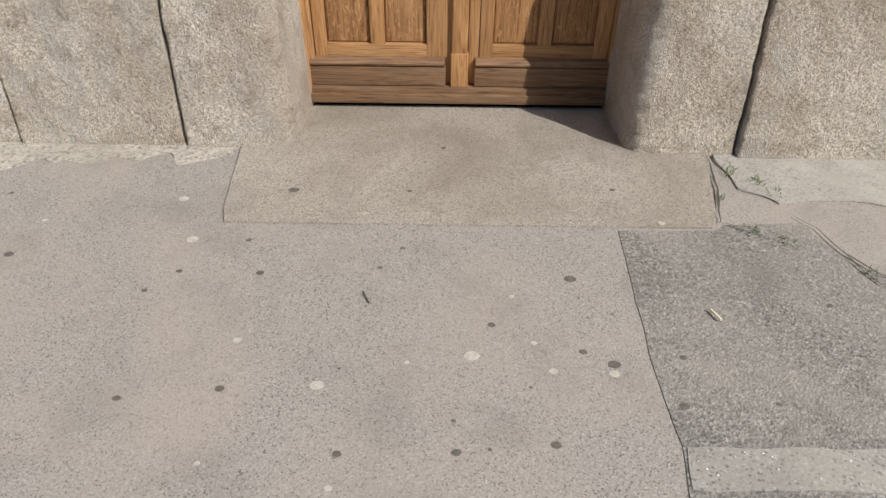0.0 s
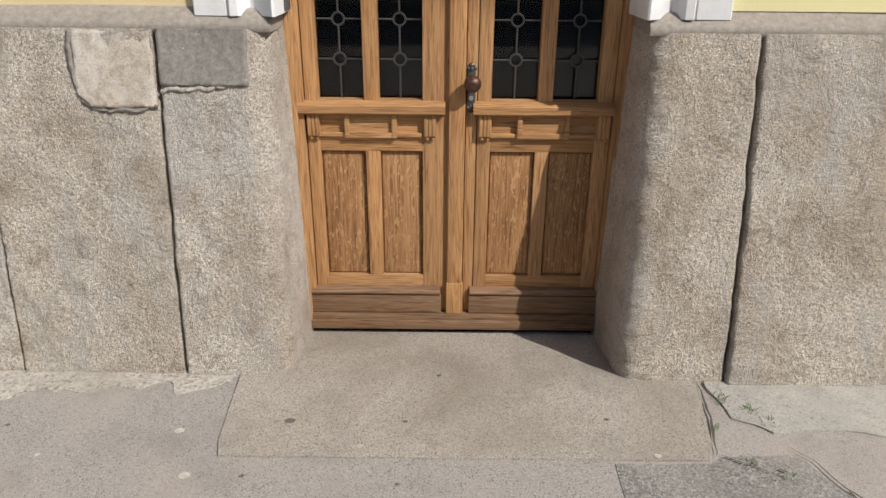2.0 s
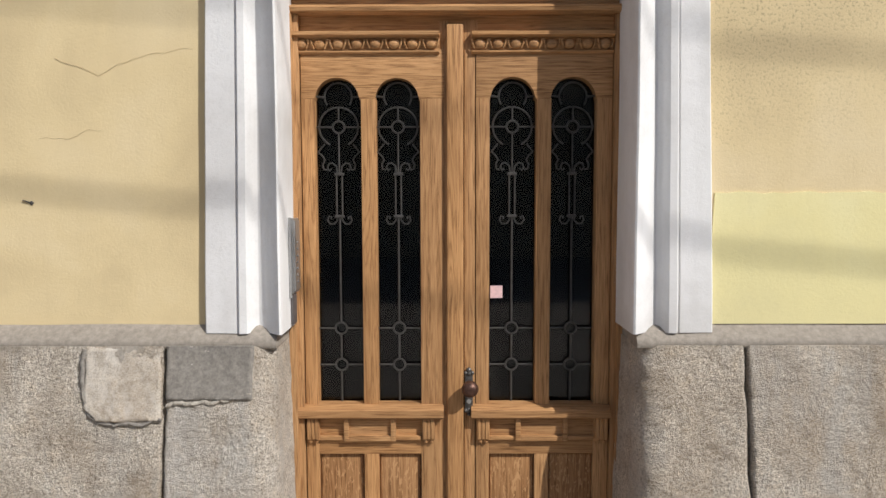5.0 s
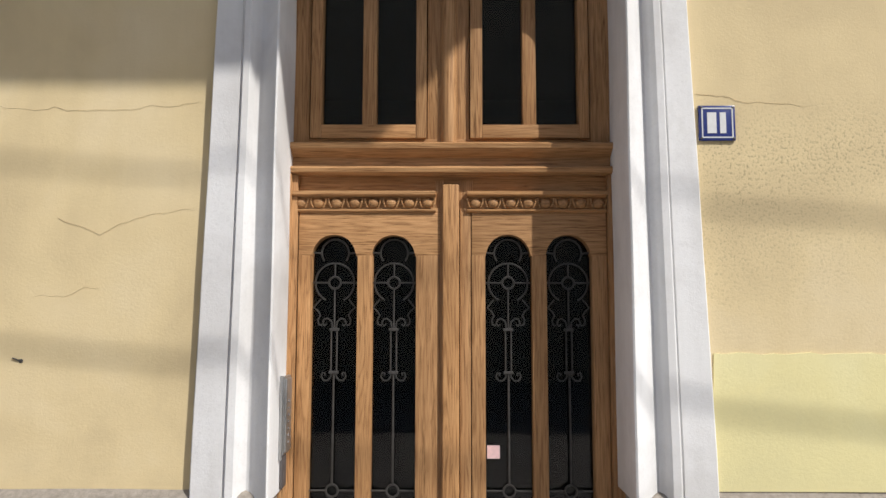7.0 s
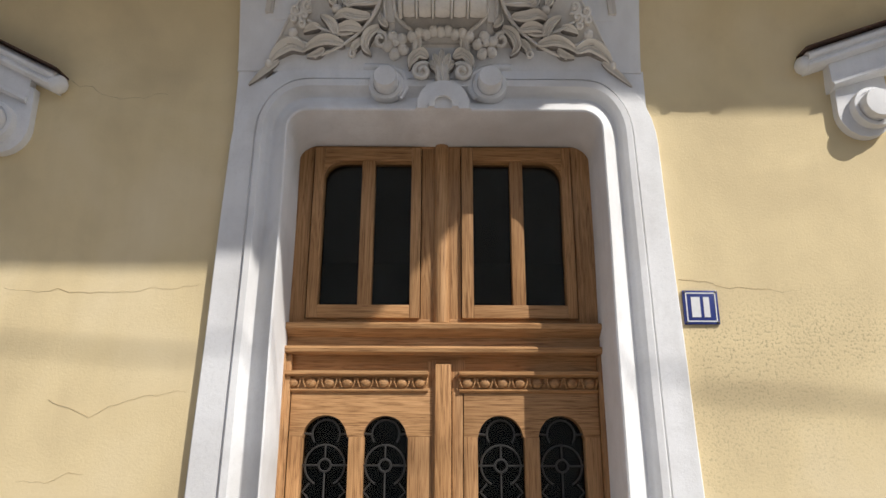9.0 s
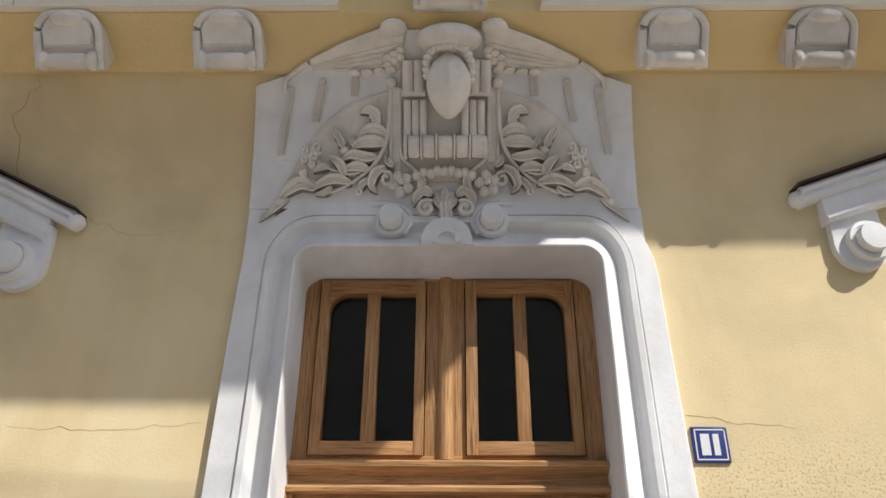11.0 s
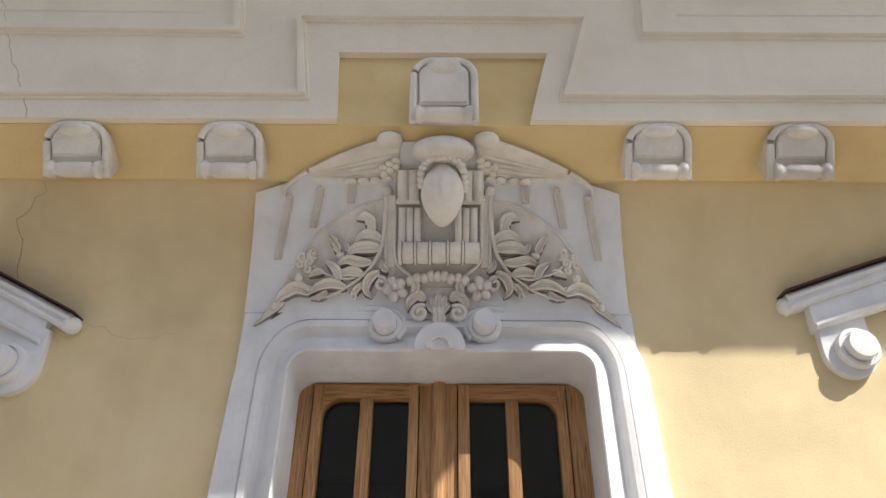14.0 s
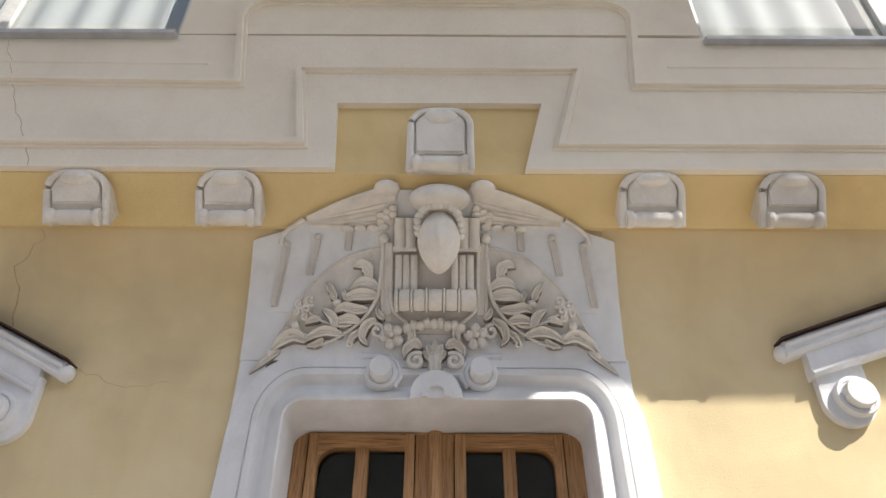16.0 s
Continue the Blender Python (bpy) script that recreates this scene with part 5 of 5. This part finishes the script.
# wings beside the head
def wing(bb, s):
    # one broad arm with a thick upper edge and feather grooves fanning out below it
    top = [(0.17, 4.606), (0.32, 4.588), (0.46, 4.566), (0.62, 4.530)]
    low = [(0.20, 4.516), (0.33, 4.512), (0.47, 4.506), (0.61, 4.512)]

    def along(tab, u):
        k = min(2, int(u * 3))
        f = u * 3 - k
        return [tab[k][i] + (tab[k + 1][i] - tab[k][i]) * f for i in (0, 1)]
    nu, nv = 26, 30
    grid = []
    for i in range(nu + 1):
        u = i / nu
        (xa, za), (xb, zb) = along(top, u), along(low, u)
        row = []
        for j in range(nv + 1):
            v = j / nv
            ridge = math.sin(min(1.0, v / 0.42) * math.pi) ** 0.6 * 0.048 if v < 0.42 else 0.030 * abs(math.sin((v - 0.42) * 21.7)) - 0.016
            hh = 0.058 + ridge * (1 - 0.35 * u) + 0.010 * (1 - u) + 0.003 * noise.noise((xa * 30, v * 4, 2))
            row.append(bb.verts.new(on(MX + s * (xa + (xb - xa) * v), za + (zb - za) * v, hh)))
        grid.append(row)
    for r0, r1 in zip(grid, grid[1:]):
        for j in range(nv):
            bb.faces.new((r0[j], r0[j + 1], r1[j + 1], r1[j]))
    rim = [e for e in bb.edges if len(e.link_faces) == 1]
    ex = bmesh.ops.extrude_edge_only(bb, edges=rim)
    for v in [g for g in ex["geom"] if isinstance(g, bmesh.types.BMVert)]:
        v.co.y = surf(v.co.z) - 0.03
    for i, (dx, z) in enumerate(((0.25, 4.508), (0.30, 4.503), (0.36, 4.500), (0.42, 4.498))):
        blob(bb, MX + s * dx, z, 0.030, 0.010, 0.062, 0.03)
    for i in range(6):
        blob(bb, MX + s * (0.20 + 0.03 * (i % 3)), 4.545 - 0.014 * (i // 3) - 0.008 * (i % 3), 0.022, 0.011, 0.088, 0.026)


both("wing", wing, 80)
both("wing_shoulder", lambda bb, s: blob(bb, MX + s * 0.225, 4.592, 0.062, 0.03, 0.08, 0.055), 80)
# edge of the plate above the wings
both("curved_rim", lambda bb, s: tube(bb, [on(MX + s * dx, z, 0.055) for dx, z in ((0.63, 4.53), (0.70, 4.505), (0.74, 4.475), (0.745, 4.44))], 0.013, 6), 80)

# bundle of rods below the head
b = bmesh.new()
prof = []
edges = [-0.192, -0.172, -0.118, -0.104, -0.048, -0.034, 0.034, 0.048, 0.104, 0.118, 0.192]
for i, (xa, xb) in enumerate(zip(edges, edges[1:])):
    k = 1.0 if xb - xa > 0.03 else 1.12
    prof += [(0.036, xa), (0.050 * k, xa + 0.003), (0.053 * k, (xa + xb) / 2), (0.050 * k, xb - 0.003), (0.036, xb - 0.001)]
lathe(b, prof, (0.086, -0.195, 4.170), "x", 18)
part("ribbed_roll", b, STUCCO, orn, "", 50)
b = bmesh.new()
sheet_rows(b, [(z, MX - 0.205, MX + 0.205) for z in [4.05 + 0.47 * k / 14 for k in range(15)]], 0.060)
part("centre_plate", b, DARK_STUCCO, orn, "darker sunk centre field", 40)
for s in (-1, 1):
    b = bmesh.new()
    for k in range(3):
        dx = 0.098 + 0.036 * k
        tube(b, [on(MX + s * dx, z, 0.092) for z in [4.225 + 0.15 * i / 6 for i in range(7)]], 0.018, 8)
    part("flute_block", b, STUCCO, orn, "", 60)
    b = bmesh.new()
    for k in range(2):
        dx = 0.128 + 0.050 * k
        tube(b, [on(MX + 0.012 + s * dx, z, 0.105) for z in [4.395 + 0.125 * i / 6 for i in range(7)]], 0.027, 8)
    tube(b, [on(MX + 0.012 + s * (0.10 + 0.11 * i / 4), 4.392, 0.112) for i in range(5)], 0.014, 8)
    part("side_pillar", b, STUCCO, orn, "", 60)
b = bmesh.new()
for k in range(9):
    a = -0.128 + 0.032 * k
    blob(b, MX + a, 4.068 + 0.020 * (1 - abs(k - 4) / 4) + 0.008 * (k % 2), 0.023, 0.024, 0.070, 0.034)
part("leaf_crest", b, STUCCO, orn, "", 80)

# plain mask between the wings
b = bmesh.new()
HX, HZ = 0.101, 4.375
r = bmesh.ops.create_uvsphere(b, u_segments=40, v_segments=32, radius=1, matrix=Matrix.Identity(4))
for v in r["verts"]:
    x, y, z = v.co
    jaw = 1.0 - 0.26 * max(0.0, -z) ** 1.4
    cheek = 0.06 * math.exp(-((abs(x) - 0.55) / 0.25) ** 2 - ((z + 0.12) / 0.3) ** 2)
    dent = 0.17 * math.exp(-((abs(x) - 0.42) / 0.20) ** 2 - ((z - 0.16) / 0.13) ** 2)
    brow = 0.08 * math.exp(-((z - 0.36) / 0.12) ** 2 - (x / 0.6) ** 2)
    nose = (0.13 * max(0.0, min(1.0, (0.30 - z) / 0.5)) + 0.03) * math.exp(-(x / 0.15) ** 2) if -0.30 < z < 0.34 else 0.0
    chin = 0.06 * math.exp(-(x / 0.25) ** 2 - ((z + 0.80) / 0.13) ** 2)
    front = 1.0 if y < 0 else 0.0
    v.co = (HX + 0.100 * x * jaw, -0.385 + 0.112 * (y * (0.92 + 0.08 * jaw) - front * (cheek + brow + nose + chin - dent)), HZ + 0.155 * z)
bmesh.ops.create_uvsphere(b, u_segments=28, v_segments=16, radius=1, matrix=Matrix.LocRotScale((HX + 0.002, -0.478, 4.552), Euler((radians(24), 0, 0)), (0.146, 0.120, 0.066)))
bmesh.ops.rotate(b, cent=(HX, -0.36, HZ), matrix=Matrix.Rotation(radians(13), 3, "X"), verts=r["verts"])
rng = random.Random(3)
for k in range(34):
    a = -1.75 + 3.5 * k / 33
    q = 0.094 + 0.012 * rng.random()
    drop = 0.085 * max(0.0, abs(a) - 0.75)
    bmesh.ops.create_uvsphere(b, u_segments=8, v_segments=6, radius=1, matrix=Matrix.LocRotScale((HX + q * math.sin(a), -0.418 - 0.104 * math.cos(a), 4.497 - drop - 0.014 * (k % 2) - 0.008 * rng.random()), None, (0.019, 0.018, 0.018)))
tagged(part("mask_relief", b, STUCCO, None, "", 70), "plain grey white stucco mask with a rounded cap", "mask")

# round bosses, cartouche and palmette on the surround's head
for cx in (-0.162, 0.297):
    b = bmesh.new()
    lathe(b, [(0.078, 0.02), (0.078, -0.052), (0.074, -0.058), (0.057, -0.059), (0.053, -0.052), (0.052, -0.122), (0.048, -0.129), (0.005, -0.131)], (cx, 0, 3.862), "y", 36)
    part("scroll_boss", b, WHITE, orn, "round white scroll boss", 40)
    s = 1 if cx > MX else -1
    b = bmesh.new()
    line = smooth_line([(cx + s * 0.10, 3.958), (cx, 3.954), (cx - s * 0.066, 3.926), (cx - s * 0.088, 3.862), (cx - s * 0.062, 3.800)], 20)
    tube(b, [(p.x, -0.036, p.y) for p in line], 0.017, 8, 0.012)
    part("scroll_band", b, WHITE, orn, "", 60)


def horseshoe(ro, ri, y0, y1, cz, foot):
    n = 20
    poly = [(0.092 - ro * 1.12, foot)] + [(0.092 - ro * math.cos(math.pi * k / n), cz + ro * 0.9 * math.sin(math.pi * k / n)) for k in range(n + 1)] + [(0.092 + ro * 1.12, foot)]
    if ri:
        poly += [(0.092 + ri, foot)] + [(0.092 + ri * math.cos(math.pi * k / n), cz + ri * 0.9 * math.sin(math.pi * k / n)) for k in range(n + 1)] + [(0.092 - ri, foot)]
    return prism(bmesh.new(), poly, y0, y1, 0.006)


part("cartouche", horseshoe(0.108, 0.0, -0.092, 0.0, 3.762, 3.722), WHITE, orn, "white arched cartouche", 40)
part("cartouche_ring", horseshoe(0.060, 0.038, -0.108, -0.088, 3.744, 3.724), WHITE, orn, "", 40)


def fan_leaf(bb, x, z, length, width, ang, bend):
    spine = [(x, z), (x + 0.5 * length * math.cos(ang), z + 0.5 * length * math.sin(ang)), (x + length * math.cos(ang + bend), z + length * math.sin(ang + bend))]
    carved_leaf(bb, spine, width, 0.055, 0, 0.4)


for k in range(5):
    a = D(-64 + 32 * k)
    b = bmesh.new()
    fan_leaf(b, MX + 0.004, 3.930, 0.092 - 0.010 * abs(k - 2), 0.046, math.pi / 2 - a, 0.10 * (k - 2))
    part("palmette_leaf", b, STUCCO, orn, "", 60).data.materials.append(SOOT_SHADE)
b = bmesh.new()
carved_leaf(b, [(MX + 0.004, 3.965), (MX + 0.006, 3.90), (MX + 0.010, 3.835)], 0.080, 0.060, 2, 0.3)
part("palmette_leaf", b, STUCCO, orn, "", 60).data.materials.append(SOOT_SHADE)
for s in (-1, 1):
    b = bmesh.new()
    curl(b, MX + 0.006 + s * 0.088, 3.918, 0.044, 2.2 if s > 0 else 0.94, -1.4 * s, 0.014, 0.052)
    blob(b, MX + 0.006 + s * 0.088, 3.918, 0.034, 0.034, 0.045, 0.022)
    part("small_scroll", b, STUCCO, orn, "", 60)
    b = bmesh.new()
    carved_leaf(b, [(MX + s * 0.055, 3.985), (MX + s * 0.090, 4.000), (MX + s * 0.130, 3.975), (MX + s * 0.140, 3.935)], 0.052, 0.055, 2, 0.5)
    part("leaf", b, STUCCO, orn, "", 60).data.materials.append(SOOT_SHADE)

# ---- fresh paint patch and repairs ----
b = bmesh.new()
top = [(1.108 + (3.9 - 1.108) * k / 60, 1.962 + 0.012 * noise.noise((k * 0.6, 2, 0)) + 0.006 * noise.noise((k * 2.1, 5, 0))) for k in range(61)]
prism(b, [(1.085, TOPZ + 0.074), (3.9, TOPZ + 0.074)] + top[::-1], -0.0065, 0.006)
tagged(part("paint_patch", b, FRESH), "fresh lemon yellow paint patch low on the wall", "paint patch", kind="structure")
b = block(-1.345, -1.045, -0.300, 11, 0, 1.368, 1.085)
for v in b.verts:
    if v.co.y < 0.2:
        v.co.y -= 0.004
        if v.co.z < 1.14 and v.co.x < -1.22:
            v.co.x += 0.06 * (1.14 - v.co.z) / 0.05
part("repair_stone", b, SMOOTH_STONE, plinth, "paler stone inset in the top of the base", 60)
b = block(-1.028, -0.69, -0.300, 12, 0, 1.372, 1.165)
for v in b.verts:
    if v.co.y < 0.2:
        v.co.y -= 0.010
part("mortar_repair", b, MORTAR, plinth, "grey cement repair on the corner block", 60)


def mortar_bead(points, r, mat, label):
    """A rough bead of mortar on the battered face, along points in x, z."""
    b = bmesh.new()
    pts = []
    for p in smooth_line(points, 46):
        x = p.x + 0.010 * noise.noise((p.x * 40, p.y * 40, 5))
        z = p.y + 0.012 * noise.noise((p.x * 40, p.y * 40, 8))
        pts.append((x, face_y(z, -0.262) - 0.006 + 0.004 * noise.noise((x * 70, z * 70, 2)), z))
    tube(b, pts, r, 7, r * 0.8)
    for v in b.verts:
        v.co += 0.005 * noise.noise_vector(v.co * 60)
    part("mortar_bead", b, mat, plinth, label, 60)


mortar_bead([(-1.348, 1.36), (-1.350, 1.25), (-1.330, 1.135), (-1.27, 1.085), (-1.15, 1.08), (-1.04, 1.090)], 0.010, MORTAR, "crumbling mortar round the inset stone")
mortar_bead([(-1.02, 1.152), (-0.92, 1.158), (-0.80, 1.165), (-0.70, 1.185)], 0.010, CEMENT, "pale mortar lip below the cement repair")


# ---- pavement details ----
def crack(points, width, name="pavement_crack", lift=0.0046):
    b = bmesh.new()
    pts = []
    for (xa, ya), (xb, yb) in zip(points, points[1:]):
        k = max(2, int(math.hypot(xb - xa, yb - ya) / 0.02))
        for i in range(k):
            x, y = xa + (xb - xa) * i / k, ya + (yb - ya) * i / k
            pts.append((x + 0.008 * noise.noise((x * 14, y * 14, 2)), y + 0.008 * noise.noise((x * 14, y * 14, 8))))
    rows = []
    for i, (x, y) in enumerate(pts):
        xa, ya = pts[max(0, i - 1)]
        xb, yb = pts[min(len(pts) - 1, i + 1)]
        d = math.hypot(xb - xa, yb - ya) or 1
        w = width * (0.6 + 0.8 * abs(noise.noise((x * 9, y * 9, 4)))) * min(1, 4 * min(i + 1, len(pts) - i) / len(pts))
        nx, ny = -(yb - ya) / d * w / 2, (xb - xa) / d * w / 2
        z = ground_z(x, y) + lift
        rows.append([b.verts.new((x + nx, y + ny, z)), b.verts.new((x, y, z - 0.0004)), b.verts.new((x - nx, y - ny, z))])
    for a, c in zip(rows, rows[1:]):
        for j in range(2):
            b.faces.new((a[j], a[j + 1], c[j + 1], c[j]))
    return tagged(part(name, b, CRACKM), "dark open crack in the pavement", "crack", "pavement cracks", "structure")


CRACKM = simple("crack_dirt", (0.09, 0.08, 0.065), 0.95, 0, 0.4, 60, 0.4)
crack([(1.30, -0.70), (1.36, -0.78), (1.40, -0.92), (1.47, -1.02), (1.60, -1.10), (1.8, -1.16)], 0.008)
crack([(1.40, -0.93), (1.43, -1.03), (1.47, -1.10)], 0.007)
crack([(1.045, -0.76), (1.10, -0.79), (1.16, -0.83), (1.19, -0.86)], 0.005)
crack([(1.105, -0.30), (1.075, -0.54), (1.035, -0.74), (1.01, -0.785)], 0.011)
crack([(1.22, -0.83), (1.26, -0.86)], 0.008)
# cement fillets at the wall's foot
b = plate([(-3.6, -0.18), (-3.6, -0.42), (-2.6, -0.40), (-1.9, -0.39), (-1.5, -0.42), (-1.2, -0.36), (-1.0, -0.38), (-0.86, -0.34), (-0.83, -0.25), (-0.84, -0.18)], 0.001, -0.0045, 0.09, 0.012)
tagged(part("cement_strip", b, CEMENT), "broken pale cement crust along the foot of the wall", "cement", kind="structure")
b = plate([(1.13, -0.20), (1.125, -0.33), (1.16, -0.52), (1.28, -0.62), (1.5, -0.60), (1.9, -0.66), (3.9, -0.7), (3.9, -0.2)], 0.004, -0.003, 0.02, 0.03)
tagged(part("cement_strip", b, SCREED), "smooth cement strip along the foot of the wall", "cement", kind="structure")
GUM = simple("old_gum", (0.13, 0.115, 0.10), 0.8, 0, 0.3, 80, 0.2)
PALE = simple("pale_spot", (0.47, 0.435, 0.38), 0.9, 0, 0.2, 60, 0.2)


def spot(x, y, r, mat, label, name):
    b = bmesh.new()
    n = 12
    z = ground_z(x, y) + (0.0035 if -0.78 < y < -0.2 and -0.75 < x < 1.0 else ((0.0008 if -1.83 < y < -1.69 else -0.003) if x > 0.66 and y < -0.8 else -0.0055))
    mid = b.verts.new((x, y, z + 0.0025))
    ring_ = [b.verts.new((x + r * (1 + 0.25 * noise.noise((x * 30, y * 30, k))) * math.cos(2 * math.pi * k / n), y + r * 0.8 * math.sin(2 * math.pi * k / n), z + 0.0008)) for k in range(n)]
    for k in range(n):
        b.faces.new((mid, ring_[k], ring_[(k + 1) % n]))
    return tagged(part(name, b, mat, None, "", 80), label, "spot", name + "s on the pavement")
for x, y, r in ((0.450, -1.056, 0.020), (-0.573, -1.525, 0.014), (0.530, -1.419, 0.018), (-0.225, -1.728, 0.012), (0.333, -1.693, 0.014), (-0.843, -1.562, 0.012), (-0.828, -1.041, 0.011), (-0.562, -1.045, 0.014), (-0.173, -1.012, 0.009), (-0.637, -0.875, 0.010), (-0.094, -0.581, 0.010), (0.031, -0.262, 0.011), (0.673, -0.557, 0.011), (0.734, -1.392, 0.011), (0.448, -1.373, 0.012), (0.069, -1.622, 0.007), (0.077, -1.719, 0.013), (-0.104, -0.908, 0.008), (0.185, -1.268, 0.012), (0.284, -1.507, 0.006), (0.162, -1.709, 0.006), (0.693, -1.566, 0.014), (-0.531, -0.583, 0.019), (-1.424, -0.967, 0.017), (-0.254, -1.447, 0.005), (1.250, -1.168, 0.011), (0.952, -1.556, 0.008), (-1.585, -0.613, 0.009), (-0.911, -1.135, 0.011)):
    spot(x, y, r, GUM, 'flat dark spot of old gum on the pavement', 'gum_spot')
for x, y, r in ((-0.832, -0.876, 0.021), (0.123, -1.394, 0.023), (0.524, -1.454, 0.016), (-1.389, -0.777, 0.010), (-0.251, -0.724, 0.012), (0.255, -1.142, 0.009), (-0.308, -1.509, 0.020), (-0.932, -0.636, 0.019), (0.307, -1.340, 0.010), (-0.567, -1.344, 0.013), (0.353, -1.447, 0.013), (-1.668, -0.371, 0.018), (-0.569, -1.760, 0.008), (-0.063, -1.422, 0.008), (0.813, -0.762, 0.014), (-0.234, -1.824, 0.011)):
    spot(x, y, r, PALE, 'pale trodden fleck on the pavement', 'pale_fleck')
b = bmesh.new()
tube(b, [(0.863, -1.205, 0.009), (0.882, -1.248, 0.009)], 0.004, 10)
tagged(part("cigarette_end", b, simple("butt_paper", (0.75, 0.66, 0.48), 0.8, 0, 0.15, 60, 0.1), None, "", 40), "pale cigarette end lying on the asphalt", "litter")
b = bmesh.new()
tube(b, [(-0.215, -1.131, -0.002), (-0.209, -1.151, 0.002), (-0.193, -1.181, -0.003)], 0.0022, 6)
tagged(part("twig", b, CRACKM), "small dark twig lying on the pavement", "twig")
FLECK = simple("white_fleck", (0.75, 0.74, 0.70), 0.8, 0, 0.1, 60, 0.1)
rng = random.Random(5)
for k in range(22):
    spot(rng.uniform(0.68, 1.3), rng.uniform(-1.81, -1.705), rng.uniform(0.0015, 0.0038), FLECK, "white paint fleck on the pale strip", "paint_fleck")


# ---- hairline cracks in the plaster ----
HAIR = simple("crack_dirt_fine", (0.47, 0.37, 0.235), 0.95, 0, 0.3, 60, 0.2)


def wall_crack(points, r, fascia=False):
    b = bmesh.new()
    pts = []
    for (xa, za), (xb, zb) in zip(points, points[1:]):
        k = max(2, int(math.hypot(xb - xa, zb - za) / 0.025))
        for i in range(k):
            x, z = xa + (xb - xa) * i / k, za + (zb - za) * i / k
            x, z = x + 0.022 * noise.noise((x * 13, z * 13, 3)) + 0.006 * noise.noise((x * 60, z * 60, 1)), z + 0.022 * noise.noise((x * 13, z * 13, 6)) + 0.008 * noise.noise((x * 60, z * 60, 9))
            pts.append(Vector((x, FY - 0.0002, z)) if fascia else on(x, z, 0.0008))
    tube(b, pts, r, 4, r * 0.5)
    tagged(part("wall_crack", b, HAIR), "thin dark hairline crack in the plaster", "crack", "wall cracks", "structure")


wall_crack([(-1.96, 4.09), (-1.955, 4.27), (-1.98, 4.36), (-1.84, 4.49), (-1.87, 4.56), (-1.85, 4.62)], 0.0020)
wall_crack([(-1.83, 4.67), (-1.92, 4.86), (-2.05, 5.09), (-2.19, 5.40), (-2.29, 5.62)], 0.0020, True)
wall_crack([(-1.71, 2.93), (-1.44, 2.922), (-1.2, 2.925), (-0.895, 2.952)], 0.0009)
wall_crack([(-1.45, 2.477), (-1.28, 2.432), (-1.10, 2.504), (-0.89, 2.522)], 0.0008)
wall_crack([(-1.53, 2.176), (-1.335, 2.199), (-1.25, 2.20)], 0.0008)
wall_crack([(1.07, 2.99), (1.29, 2.956), (1.5, 2.95), (1.81, 2.944)], 0.0008)
wall_crack([(-1.594, 3.90), (-1.41, 3.825), (-1.25, 3.818), (-1.12, 3.84)], 0.0010)
b = bmesh.new()
lathe(b, [(0.009, 0.004), (0.008, -0.004), (0.002, -0.006)], (-1.568, 0, 1.927), "y", 8)
tube(b, [(-1.57, -0.003, 1.927), (-1.60, -0.006, 1.938)], 0.003, 6)
tagged(part("nail", b, IRON), "rusty nail stub sticking out of the plaster", "nail")

# ---- weeds in the pavement joints ----
WEED = simple("weed_leaf", (0.10, 0.15, 0.05), 0.7, 0, 0.3, 40, 0.1)
for wx, wy, n, hgt in ((1.17, -0.42, 16, 0.028), (1.24, -0.50, 14, 0.024), (1.30, -0.56, 12, 0.022), (1.12, -0.80, 14, 0.02), (1.22, -0.86, 12, 0.02), (1.46, -1.03, 14, 0.022), (1.06, -0.60, 10, 0.018)):
    b = bmesh.new()
    for k in range(n):
        x, y = wx + rng.uniform(-0.035, 0.035), wy + rng.uniform(-0.035, 0.035)
        a, q = rng.uniform(0, 6.28), rng.uniform(0.6, 1.3) * hgt
        d = Vector((math.cos(a), math.sin(a), 0))
        p = Vector((x, y, ground_z(x, y) - 0.004))
        s = d.cross(Vector((0, 0, 1))) * 0.0018
        v = [b.verts.new(p + s), b.verts.new(p - s), b.verts.new(p + d * q * 0.5 - s * 0.8 + Vector((0, 0, q * 0.7))), b.verts.new(p + d * q * 0.5 + s * 0.8 + Vector((0, 0, q * 0.7))), b.verts.new(p + d * q * 1.1 + Vector((0, 0, q * 0.8)))]
        b.faces.new((v[0], v[1], v[2], v[3]))
        b.faces.new((v[3], v[2], v[4]))
    tagged(part("weed", b, WEED), "thin green weed tuft growing from a pavement joint", "weed", "weeds in the joints", "stuff")
